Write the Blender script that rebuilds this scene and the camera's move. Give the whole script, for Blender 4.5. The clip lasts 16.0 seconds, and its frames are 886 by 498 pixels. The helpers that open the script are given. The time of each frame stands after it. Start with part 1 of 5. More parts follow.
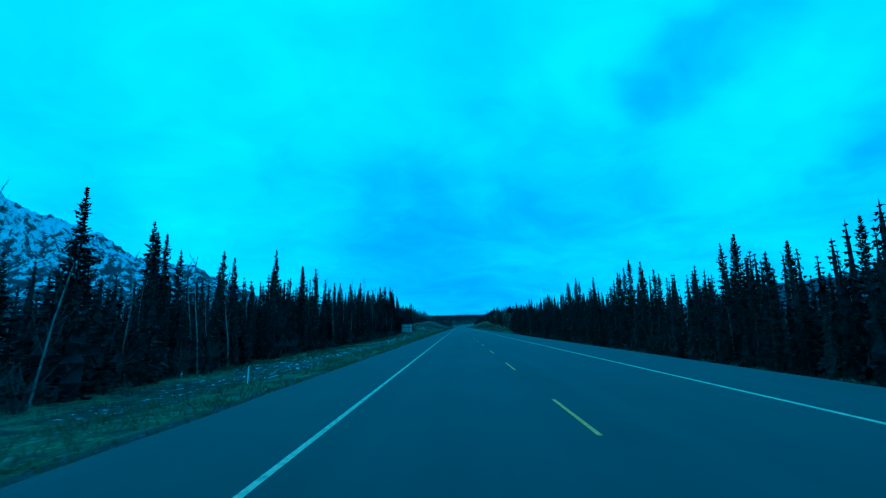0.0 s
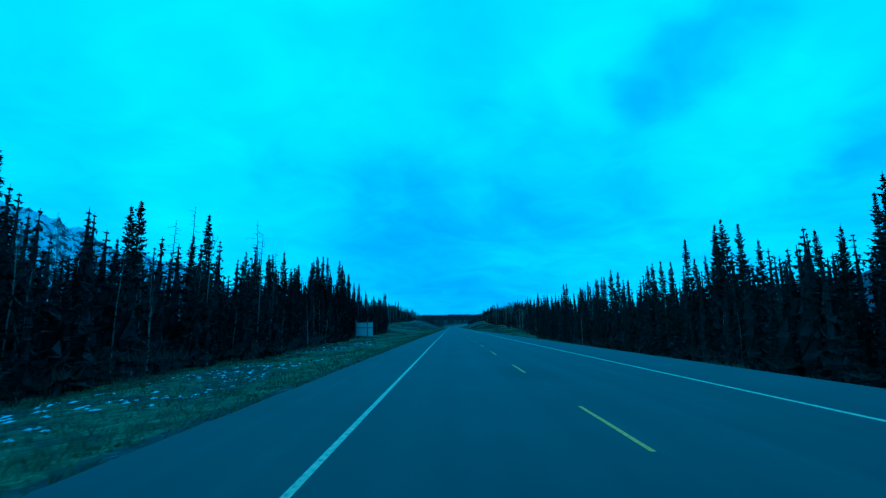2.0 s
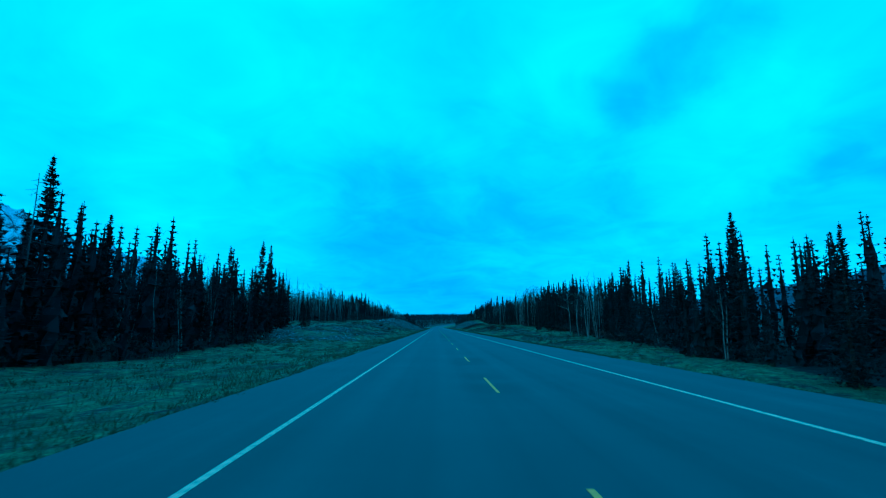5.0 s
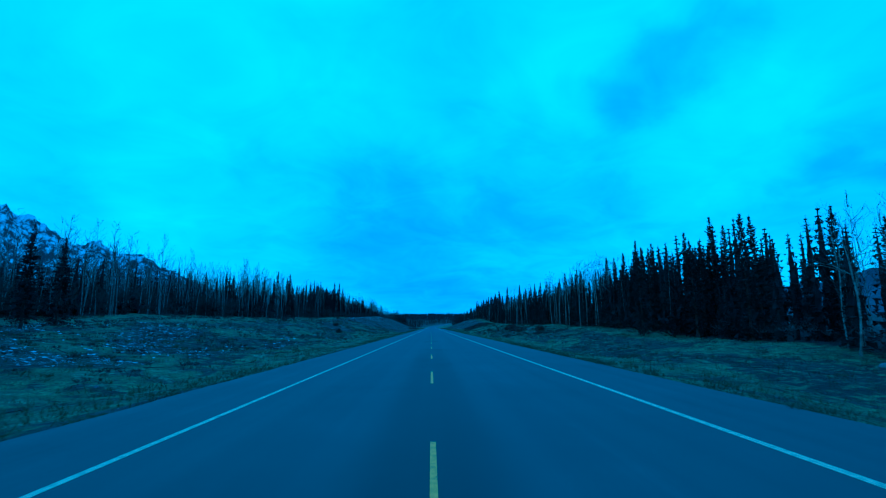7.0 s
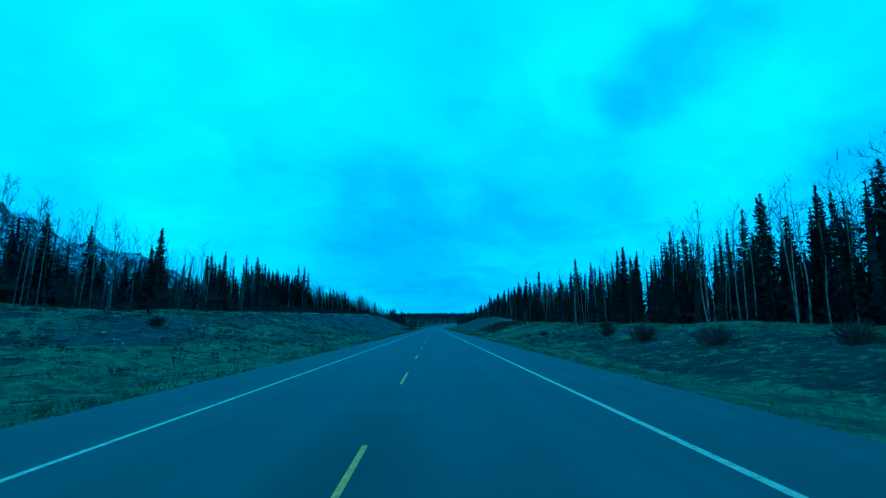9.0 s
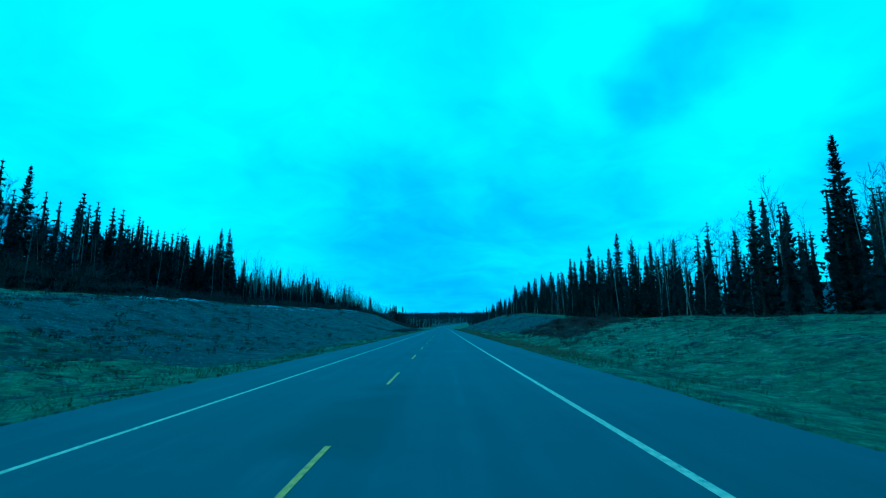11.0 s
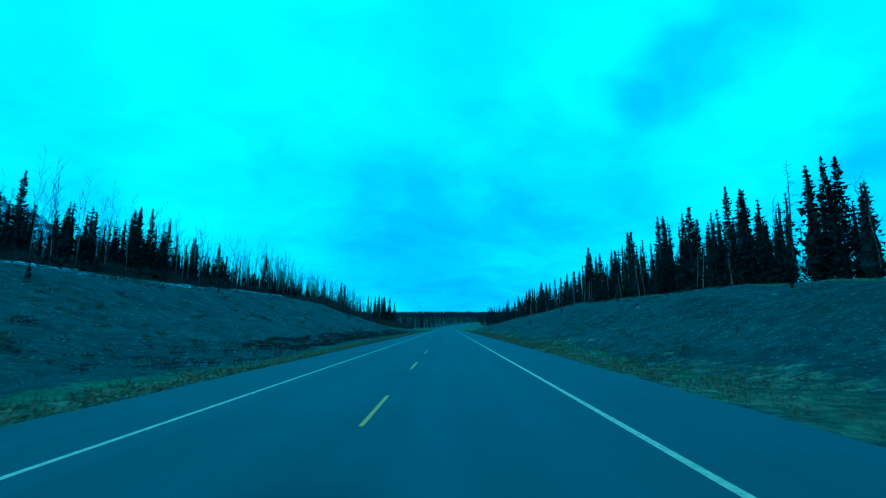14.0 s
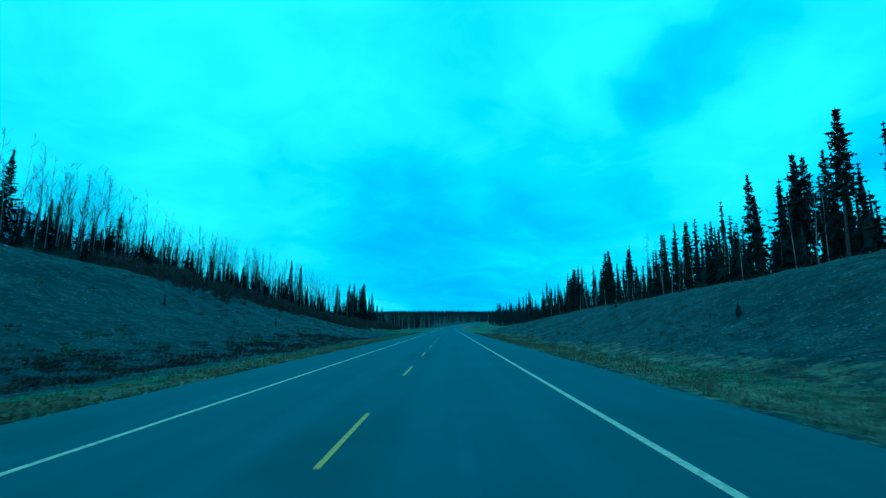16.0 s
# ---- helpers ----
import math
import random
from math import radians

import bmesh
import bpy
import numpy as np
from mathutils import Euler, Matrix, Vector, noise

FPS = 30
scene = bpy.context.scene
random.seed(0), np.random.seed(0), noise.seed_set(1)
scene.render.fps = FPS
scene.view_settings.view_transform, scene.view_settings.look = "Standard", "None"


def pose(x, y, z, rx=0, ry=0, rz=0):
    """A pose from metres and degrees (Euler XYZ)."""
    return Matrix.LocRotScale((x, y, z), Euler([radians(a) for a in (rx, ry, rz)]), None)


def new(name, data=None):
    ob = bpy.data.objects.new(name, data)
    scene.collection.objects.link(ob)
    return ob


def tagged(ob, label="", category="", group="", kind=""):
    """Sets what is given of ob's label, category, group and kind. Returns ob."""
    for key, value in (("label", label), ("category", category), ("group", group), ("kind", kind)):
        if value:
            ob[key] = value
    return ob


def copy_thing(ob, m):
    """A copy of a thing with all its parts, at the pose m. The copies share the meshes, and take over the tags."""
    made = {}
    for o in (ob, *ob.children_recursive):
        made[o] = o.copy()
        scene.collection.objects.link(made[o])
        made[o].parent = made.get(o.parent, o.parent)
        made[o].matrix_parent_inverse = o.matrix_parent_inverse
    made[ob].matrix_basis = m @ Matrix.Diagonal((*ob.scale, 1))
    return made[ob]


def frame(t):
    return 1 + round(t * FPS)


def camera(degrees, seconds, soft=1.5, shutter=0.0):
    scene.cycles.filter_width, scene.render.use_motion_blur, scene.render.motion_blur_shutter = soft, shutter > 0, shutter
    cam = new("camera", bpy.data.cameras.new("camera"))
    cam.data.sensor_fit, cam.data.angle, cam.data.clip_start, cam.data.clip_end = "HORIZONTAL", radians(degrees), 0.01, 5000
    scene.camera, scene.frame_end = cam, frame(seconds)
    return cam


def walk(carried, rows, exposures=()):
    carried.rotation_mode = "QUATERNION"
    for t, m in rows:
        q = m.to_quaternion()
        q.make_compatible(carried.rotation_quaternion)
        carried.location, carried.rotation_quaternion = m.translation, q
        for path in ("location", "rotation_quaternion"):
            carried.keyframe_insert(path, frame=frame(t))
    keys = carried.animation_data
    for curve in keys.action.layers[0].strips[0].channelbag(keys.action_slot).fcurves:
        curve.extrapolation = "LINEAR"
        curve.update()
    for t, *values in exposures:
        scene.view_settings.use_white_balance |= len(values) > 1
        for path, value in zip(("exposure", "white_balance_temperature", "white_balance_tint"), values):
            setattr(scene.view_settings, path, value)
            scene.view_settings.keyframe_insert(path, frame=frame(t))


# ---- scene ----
# ---------------------------------------------------------------- camera
cam = camera(87.4, 16.0, soft=1.2, shutter=0.06)
# seconds, metres along the road, metres right of the centre line, pitch, roll, yaw
DRIVE = [
    (0.00, 0.00, -1.80, 9.47, 0.90, 1.85),
    (0.50, 16.05, -1.89, 9.47, 0.81, 1.84),
    (1.00, 32.28, -2.06, 9.47, 0.72, 1.43),
    (1.50, 48.25, -2.19, 9.47, 0.63, 1.07),
    (2.00, 63.77, -2.28, 9.47, 0.55, 0.85),
    (2.50, 79.44, -2.29, 9.47, 0.46, 0.66),
    (3.00, 95.65, -2.24, 9.47, 0.37, 0.33),
    (3.50, 111.22, -2.12, 9.47, 0.28, 0.12),
    (4.00, 127.23, -1.98, 9.47, 0.24, -0.25),
    (5.00, 158.00, -1.36, 9.47, 0.16, -0.90),
    (5.75, 181.00, -0.84, 9.47, 0.10, -1.24),
    (6.50, 204.03, -0.34, 9.47, 0.04, -1.41),
    (7.00, 219.27, -0.03, 9.47, 0.00, -1.45),
    (7.50, 234.93, 0.28, 9.47, 0.00, -1.41),
    (8.00, 250.51, 0.53, 9.47, 0.00, -1.23),
    (8.50, 266.57, 0.70, 9.47, 0.00, -1.14),
    (9.00, 282.43, 0.83, 9.47, 0.00, -1.05),
    (10.00, 314.00, 1.15, 9.47, 0.00, -0.51),
    (10.75, 337.30, 1.34, 9.47, 0.00, -0.10),
    (11.50, 360.70, 1.41, 9.47, 0.00, 0.16),
    (12.00, 376.44, 1.39, 9.47, 0.00, 0.18),
    (12.50, 392.69, 1.35, 9.47, 0.00, 0.38),
    (13.00, 409.08, 1.32, 9.47, -0.10, 0.52),
    (13.50, 424.40, 1.29, 9.47, -0.20, 0.70),
    (14.00, 440.40, 1.25, 9.47, -0.30, 0.67),
    (14.50, 456.76, 1.25, 9.47, -0.40, 0.68),
    (15.00, 473.00, 1.27, 9.47, -0.40, 0.70),
    (15.50, 489.50, 1.30, 9.47, -0.40, 0.72),
    (16.00, 505.42, 1.33, 9.47, -0.40, 0.80),
]
EYE = 1.42
walk(cam, [(t, pose(x, y, EYE, 90 + pitch, roll, yaw)) for t, y, x, pitch, roll, yaw in DRIVE],
     exposures=[(0.0, -0.14, 2890, -44.0), (2.0, -0.13, 2880, -42.0), (2.5, -0.12, 2880, -42.0), (3.5, 0.0, 2930, -47.0), (4.0, 0.02, 2940, -48.0), (6.5, -0.16, 2780, -28.0), (7.0, -0.2, 2760, -25.0),
                (8.0, -0.23, 2790, -29.0), (8.5, -0.15, 2830, -34.0), (9.0, -0.03, 2880, -44.0), (11.5, 0.15, 3010, -52.0), (12.5, 0.16, 3030, -53.0), (14.5, 0.15, 3120, -54.0), (16.0, 0.15, 3300, -57.0)])

# ---------------------------------------------------------------- sky and sun
SUN_TURN, SUN_RISE = 200.0, 14.0
world = bpy.data.worlds.new("overcast_sky")
scene.world = world
world.use_nodes = True


class Nodes:
    """Short hand for building node trees."""

    def __init__(self, tree):
        self.tree = tree
        tree.nodes.clear()

    def add(self, kind, **settings):
        node = self.tree.nodes.new(kind)
        for key, value in settings.items():
            setattr(node, key, value)
        return node

    def link(self, a, b):
        self.tree.links.new(a, b)

    def put(self, socket, value):
        if isinstance(value, bpy.types.NodeSocket):
            self.tree.links.new(value, socket)
        else:
            socket.default_value = value

    def math(self, op, a, b=0.0, c=0.0, clamp=False):
        node = self.add("ShaderNodeMath", operation=op, use_clamp=clamp)
        for i, v in enumerate((a, b, c)):
            self.put(node.inputs[i], v)
        return node.outputs[0]

    def vec(self, op, a, b=(0, 0, 0)):
        node = self.add("ShaderNodeVectorMath", operation=op)
        self.put(node.inputs[0], a)
        self.put(node.inputs[1], b)
        return node.outputs["Value"] if op in ("DOT_PRODUCT", "LENGTH", "DISTANCE") else node.outputs[0]

    def noise(self, where, scale, detail=4.0, rough=0.55, warp=0.0):
        node = self.add("ShaderNodeTexNoise")
        self.put(node.inputs["Vector"], where)
        node.inputs["Scale"].default_value = scale
        node.inputs["Detail"].default_value = detail
        node.inputs["Roughness"].default_value = rough
        node.inputs["Distortion"].default_value = warp
        return node.outputs["Fac"]

    def ramp(self, fac, stops, smooth=True):
        node = self.add("ShaderNodeValToRGB")
        node.color_ramp.interpolation = "EASE" if smooth else "LINEAR"
        while len(node.color_ramp.elements) < len(stops):
            node.color_ramp.elements.new(0.5)
        for el, (at, colour) in zip(node.color_ramp.elements, stops):
            el.position = at
            el.color = (*colour, 1) if len(colour) == 3 else colour
        self.put(node.inputs[0], fac)
        return node.outputs["Color"]

    def span(self, value, a, b, c=0.0, d=1.0):
        node = self.add("ShaderNodeMapRange", interpolation_type="SMOOTHSTEP")
        self.put(node.inputs[0], value)
        for i, v in enumerate((a, b, c, d)):
            node.inputs[i + 1].default_value = v
        return node.outputs[0]

    def mix(self, fac, a, b, how="MIX"):
        node = self.add("ShaderNodeMix", data_type="RGBA", blend_type=how)
        self.put(node.inputs[0], fac)
        self.put(node.inputs[6], (*a, 1) if isinstance(a, tuple) else a)
        self.put(node.inputs[7], (*b, 1) if isinstance(b, tuple) else b)
        return node.outputs[2]


# cloud masses: degrees right of the road, degrees up, spread in degrees, lighter or darker
CLOUDS = [(-42, 26, 28, 0.10), (-31, 14, 6, 0.10), (-29, 21, 8, -0.05), (-43, 12, 7, -0.05), (33, 20, 8, 0.10), (42, 30, 10, 0.08), (20, 30, 8, 0.05), (4, 33, 14, 0.03),
          (32, 28.5, 4.5, -0.11), (26, 26, 4.5, -0.15), (20.5, 24, 4, -0.09), (37, 33, 6, -0.05), (15, 33, 9, 0.06), (11, 20.5, 5, -0.04), (-9, 26, 8, 0.0),
          (-2, 8, 15, -0.05), (-14, 11, 9, -0.02), (8, 7, 13, -0.035), (0, 3, 8, -0.05), (44, 13.0, 1.8, -0.08), (40, 12.2, 1.5, -0.05)]


def build_sky():
    n = Nodes(world.node_tree)
    sky = n.add("ShaderNodeTexSky", sky_type="NISHITA", sun_disc=False, sun_elevation=radians(SUN_RISE),
                sun_rotation=radians(SUN_TURN), dust_density=2.0)
    way = n.add("ShaderNodeTexCoord").outputs["Generated"]
    sep = n.add("ShaderNodeSeparateXYZ")
    n.link(way, sep.inputs[0])
    up = n.math("MAXIMUM", sep.outputs[2], 0.0)
    lift = n.math("ADD", up, 0.22)
    flat = n.add("ShaderNodeCombineXYZ")
    n.put(flat.inputs[0], n.math("DIVIDE", sep.outputs[0], lift))
    n.put(flat.inputs[1], n.math("DIVIDE", sep.outputs[1], lift))
    flat.inputs[2].default_value = 3.7
    big = n.noise(flat.outputs[0], 1.1, 4.0, 0.55, 0.5)
    small = n.noise(flat.outputs[0], 3.2, 8.0, 0.62, 0.7)
    body = n.math("ADD", n.math("MULTIPLY", big, 0.45), n.math("MULTIPLY", small, 0.26))
    body = n.math("ADD", body, 0.15)
    warp = n.add("ShaderNodeTexNoise")
    n.link(way, warp.inputs["Vector"])
    warp.inputs["Scale"].default_value = 4.5
    warp.inputs["Detail"].default_value = 5.0
    shift = n.add("ShaderNodeVectorMath", operation="MULTIPLY_ADD")
    n.link(warp.outputs["Color"], shift.inputs[0])
    shift.inputs[1].default_value = (0.22, 0.22, 0.22)
    n.put(shift.inputs[2], n.vec("SUBTRACT", way, (0.11, 0.11, 0.11)))
    bent = n.vec("NORMALIZE", shift.outputs[0])
    for az, el, wide, gain in CLOUDS:
        a, e = radians(az), radians(el)
        toward = (math.sin(a) * math.cos(e), math.cos(a) * math.cos(e), math.sin(e))
        near = n.span(n.vec("DOT_PRODUCT", bent, toward), math.cos(radians(wide * 1.5)), 1.0, 0.0, gain)
        body = n.math("ADD", body, near)
    high = n.span(sep.outputs[2], 0.62, 0.9, 0.0, 0.16)
    behind = n.span(sep.outputs[1], -0.5, 0.2, 0.14, 0.0)
    body = n.math("SUBTRACT", n.math("SUBTRACT", body, high), behind)
    cloud = n.ramp(body, [(0.22, (2.0, 3.1, 6.8)), (0.40, (3.3, 5.2, 7.8)), (0.54, (5.0, 7.4, 8.9)), (0.70, (6.4, 9.3, 10.4))], False)
    both = n.mix(0.9, sky.outputs[0], cloud)
    back = n.add("ShaderNodeBackground")
    n.link(both, back.inputs[0])
    back.inputs[1].default_value = 0.09
    out = n.add("ShaderNodeOutputWorld")
    n.link(back.outputs[0], out.inputs[0])


build_sky()
sun = new("sun", bpy.data.lights.new("sun", "SUN"))
sun.data.energy, sun.data.angle, sun.data.color = 0.35, radians(25), (1.0, 0.98, 0.95)
sun.matrix_world = pose(0, 0, 60, 90 - SUN_RISE, 0, 180 - SUN_TURN)


# ---------------------------------------------------------------- materials
def material(name, rough=0.8, metal=0.0):
    m = bpy.data.materials.new(name)
    m.use_nodes = True
    n = Nodes(m.node_tree)
    shade = n.add("ShaderNodeBsdfPrincipled")
    shade.inputs["Roughness"].default_value = rough
    shade.inputs["Metallic"].default_value = metal
    out = n.add("ShaderNodeOutputMaterial")
    n.link(shade.outputs[0], out.inputs[0])
    return m, n, shade


def relief(n, shade, height, distance, strength=0.6):
    bump = n.add("ShaderNodeBump")
    bump.inputs["Strength"].default_value = strength
    bump.inputs["Distance"].default_value = distance
    n.put(bump.inputs["Height"], height)
    n.link(bump.outputs[0], shade.inputs["Normal"])


def place(n):
    return n.add("ShaderNodeNewGeometry").outputs["Position"]


def mottled(name, dark, light, scale, rough=0.8, depth=0.01, fine=8.0):
    """Two colours mixed at a coarse and a fine scale."""
    m, n, shade = material(name, rough)
    at = place(n)
    a = n.noise(at, scale, 5.0, 0.6)
    b = n.noise(at, scale * fine, 4.0, 0.6)
    f = n.math("ADD", n.math("MULTIPLY", a, 0.6), n.math("MULTIPLY", b, 0.4))
    n.link(n.ramp(f, [(0.35, dark), (0.65, light)]), shade.inputs["Base Color"])
    relief(n, shade, b, depth)
    return m


def varied(name, colours, scale=3.0, rough=0.85):
    """Foliage or bark: each piece of mesh and each object a little different."""
    m, n, shade = material(name, rough)
    info = n.add("ShaderNodeObjectInfo").outputs["Random"]
    isle = n.add("ShaderNodeNewGeometry")
    f = n.math("ADD", n.math("MULTIPLY", info, 0.4), n.math("MULTIPLY", isle.outputs["Random Per Island"], 0.6))
    base = n.ramp(f, [(i / (len(colours) - 1), c) for i, c in enumerate(colours)], False)
    g = n.noise(isle.outputs["Position"], scale, 3.0)
    n.link(n.mix(n.math("MULTIPLY", g, 0.5), base, tuple(v * 0.45 for v in colours[0])), shade.inputs["Base Color"])
    shade.inputs["Specular IOR Level"].default_value = 0.25
    return m


def make_asphalt():
    m, n, shade = material("asphalt", 0.72)
    at = place(n)
    sep = n.add("ShaderNodeSeparateXYZ")
    n.link(at, sep.inputs[0])
    stone = n.noise(at, 55.0, 3.0, 0.7)
    blotch = n.noise(at, 0.35, 4.0, 0.6)
    long = n.add("ShaderNodeMapping")
    long.inputs["Scale"].default_value = (1.6, 0.02, 1.0)
    n.link(at, long.inputs[0])
    streak = n.noise(long.outputs[0], 1.0, 3.0, 0.6)
    f = n.math("ADD", n.math("ADD", n.math("MULTIPLY", stone, 0.35), n.math("MULTIPLY", blotch, 0.3)), n.math("MULTIPLY", streak, 0.35))
    n.link(n.ramp(f, [(0.34, (0.038, 0.040, 0.042)), (0.5, (0.060, 0.063, 0.066)), (0.66, (0.092, 0.096, 0.099))]), shade.inputs["Base Color"])
    base = shade.inputs["Base Color"].links[0].from_socket
    middle = n.span(n.math("ABSOLUTE", sep.outputs[0]), 0.25, 1.1, 1.0, 0.0)
    spill = n.math("MULTIPLY", middle, n.span(n.noise(at, 0.12, 3.0, 0.6), 0.5, 0.62))
    tracks = n.span(n.math("ABSOLUTE", n.math("SUBTRACT", n.math("ABSOLUTE", n.math("SUBTRACT", n.math("ABSOLUTE", sep.outputs[0]), 1.85)), 0.85)), 0.15, 0.45, 0.22, 0.0)
    worn = n.mix(tracks, base, (0.094, 0.097, 0.096))
    spilt = n.mix(n.math("MULTIPLY", spill, 0.55), worn, (0.022, 0.023, 0.022))
    # Dimmer look of the road's start, put into the colour instead of exposure.
    darkened = n.mix(1.0, spilt, (0.70, 0.70, 0.66), "MULTIPLY")
    stain = n.math("MULTIPLY", n.math("MULTIPLY", middle, n.span(sep.outputs[1], 211.0, 220.0)), n.span(sep.outputs[1], 236.0, 256.0, 0.55, 0.0))
    spilt = n.mix(stain, spilt, (0.020, 0.021, 0.020))
    # Brightness and tint drift along y make up for exposure and white balance.
    n.link(n.mix(n.span(sep.outputs[1], 10.0, 190.0), darkened, n.mix(1.0, spilt, n.mix(n.span(sep.outputs[1], 270.0, 390.0), (1.05, 1.05, 0.96), (1.12, 1.14, 1.22)), "MULTIPLY")), shade.inputs["Base Color"])
    relief(n, shade, stone, 0.006, 0.5)
    return m


def make_paint(name, colour):
    m, n, shade = material(name, 0.6)
    at = place(n)
    wear = n.noise(at, 9.0, 6.0, 0.75)
    n.link(n.ramp(wear, [(0.3, (0.07, 0.07, 0.07)), (0.44, tuple(v * 0.75 for v in colour)), (0.6, colour)]), shade.inputs["Base Color"])
    return m


def make_ground():
    """Grass, gravelly earth, forest litter and snow, mixed by the cover painted on the ground's points."""
    m, n, shade = material("ground_cover", 0.95)
    at = place(n)
    cover = n.add("ShaderNodeVertexColor", layer_name="cover")
    part_of = n.add("ShaderNodeSeparateColor")
    n.link(cover.outputs[0], part_of.inputs[0])
    broad = n.noise(at, 0.16, 5.0, 0.6)
    patch = n.noise(at, 0.55, 7.0, 0.72, 0.2)
    mid = n.noise(at, 1.7, 6.0, 0.65)
    fine = n.noise(at, 11.0, 5.0, 0.75)
    grain = n.math("ADD", n.math("MULTIPLY", mid, 0.45), n.math("MULTIPLY", fine, 0.55))
    grass = n.ramp(grain, [(0.34, (0.020, 0.024, 0.009)), (0.50, (0.120, 0.126, 0.045)), (0.66, (0.32, 0.30, 0.11))])
    green = n.ramp(grain, [(0.34, (0.018, 0.024, 0.009)), (0.66, (0.20, 0.23, 0.078))])
    grass = n.mix(n.span(broad, 0.42, 0.60), grass, green)
    brush = n.ramp(grain, [(0.34, (0.010, 0.010, 0.008)), (0.66, (0.060, 0.050, 0.036))])
    grass = n.mix(n.span(patch, 0.52, 0.60), grass, brush)
    pale = n.ramp(grain, [(0.34, (0.07, 0.064, 0.030)), (0.66, (0.34, 0.29, 0.14))])
    clump = n.noise(at, 1.1, 7.0, 0.72, 0.2)
    grass = n.mix(n.span(clump, 0.53, 0.62, 0.0, 0.85), grass, pale)
    earth = n.ramp(grain, [(0.34, (0.015, 0.015, 0.014)), (0.52, (0.050, 0.049, 0.044)), (0.63, (0.084, 0.081, 0.073)), (0.70, (0.26, 0.26, 0.255))])
    earth = n.mix(n.span(patch, 0.50, 0.66, 0.0, 0.75), earth, n.ramp(grain, [(0.34, (0.018, 0.018, 0.014)), (0.66, (0.085, 0.075, 0.050))]))
    speck = n.span(n.noise(at, 7.0, 2.0, 0.6), 0.635, 0.69)
    hole = n.span(n.noise(at, 2.6, 4.0, 0.7), 0.56, 0.68)
    earth = n.mix(n.span(clump, 0.55, 0.66, 0.0, 0.7), earth, (0.13, 0.115, 0.075))
    earth = n.mix(n.math("MULTIPLY", hole, 0.85), earth, (0.014, 0.014, 0.013))
    earth = n.mix(n.math("MULTIPLY", speck, 0.8), earth, (0.30, 0.30, 0.29))
    grass = n.mix(n.math("MULTIPLY", hole, 0.7), grass, (0.012, 0.014, 0.009))
    litter = n.ramp(grain, [(0.3, (0.010, 0.010, 0.008)), (0.7, (0.045, 0.040, 0.028))])
    snow = n.ramp(grain, [(0.3, (0.50, 0.52, 0.55)), (0.7, (0.80, 0.81, 0.83))])
    straw = n.ramp(grain, [(0.32, (0.07, 0.064, 0.029)), (0.5, (0.18, 0.155, 0.075)), (0.68, (0.34, 0.29, 0.15))])
    edge = n.math("MULTIPLY", n.math("SUBTRACT", mid, 0.5), 1.6)
    c = n.mix(n.span(n.math("ADD", part_of.outputs[0], edge), 0.35, 0.65), litter, grass)
    c = n.mix(n.span(n.math("ADD", part_of.outputs[1], edge), 0.35, 0.65), c, earth)
    c = n.mix(n.span(n.math("ADD", cover.outputs["Alpha"], edge), 0.35, 0.75), c, straw)
    flake = n.noise(at, 3.2, 5.0, 0.7, 0.6)
    c = n.mix(n.span(part_of.outputs[2], 0.15, 0.40, 0.0, 0.75), c, brush)
    c = n.mix(n.span(n.math("ADD", part_of.outputs[2], n.math("MULTIPLY", n.math("SUBTRACT", flake, 0.5), 2.2)), 0.58, 0.68), c, snow)
    tuft = n.math("ADD", n.math("MULTIPLY", n.noise(at, 1.25, 8.0, 0.74), 0.65), n.math("MULTIPLY", n.noise(at, 0.28, 5.0, 0.6), 0.35))
    worn = n.ramp(tuft, [(0.40, (0.42, 0.42, 0.42)), (0.5, (1.12, 1.12, 1.10)), (0.62, (1.75, 1.75, 1.70))], False)
    white = n.span(n.math("ADD", part_of.outputs[2], n.math("MULTIPLY", n.math("SUBTRACT", flake, 0.5), 2.2)), 0.58, 0.68)
    n.link(n.mix(n.math("SUBTRACT", 1.0, white), c, n.mix(1.0, c, worn, "MULTIPLY")), shade.inputs["Base Color"])
    relief(n, shade, n.math("ADD", grain, n.math("MULTIPLY", tuft, 0.8)), 0.16, 1.0)
    return m


ASPHALT = make_asphalt()
WHITE_LINE = make_paint("white_road_paint", (0.88, 0.70, 0.42))
YELLOW_LINE = make_paint("yellow_road_paint", (0.80, 0.50, 0.05))
FADED_LINE = mottled("faded_road_paint", (0.060, 0.062, 0.058), (0.25, 0.24, 0.18), 2.2, 0.75, 0.001, 7.0)
GROUND = make_ground()
NEEDLES = varied("spruce_needles", [(0.012, 0.017, 0.019), (0.020, 0.027, 0.029), (0.038, 0.047, 0.046)])
BARK = mottled("spruce_bark", (0.022, 0.019, 0.016), (0.065, 0.055, 0.046), 6.0, 0.95)
PALE_BARK = mottled("pale_birch_bark", (0.08, 0.072, 0.060), (0.37, 0.34, 0.29), 3.0, 0.85, 0.004)
TWIGS = varied("grey_twigs", [(0.07, 0.058, 0.048), (0.13, 0.11, 0.09)])
DRY_WOOD = varied("weathered_dead_wood", [(0.08, 0.075, 0.07), (0.16, 0.15, 0.14)])
SHRUB = varied("bare_shrub_twigs", [(0.035, 0.028, 0.024), (0.075, 0.060, 0.050), (0.12, 0.095, 0.075)])
BLADES = varied("dry_grass_blades", [(0.045, 0.055, 0.022), (0.115, 0.12, 0.055), (0.22, 0.21, 0.11)])
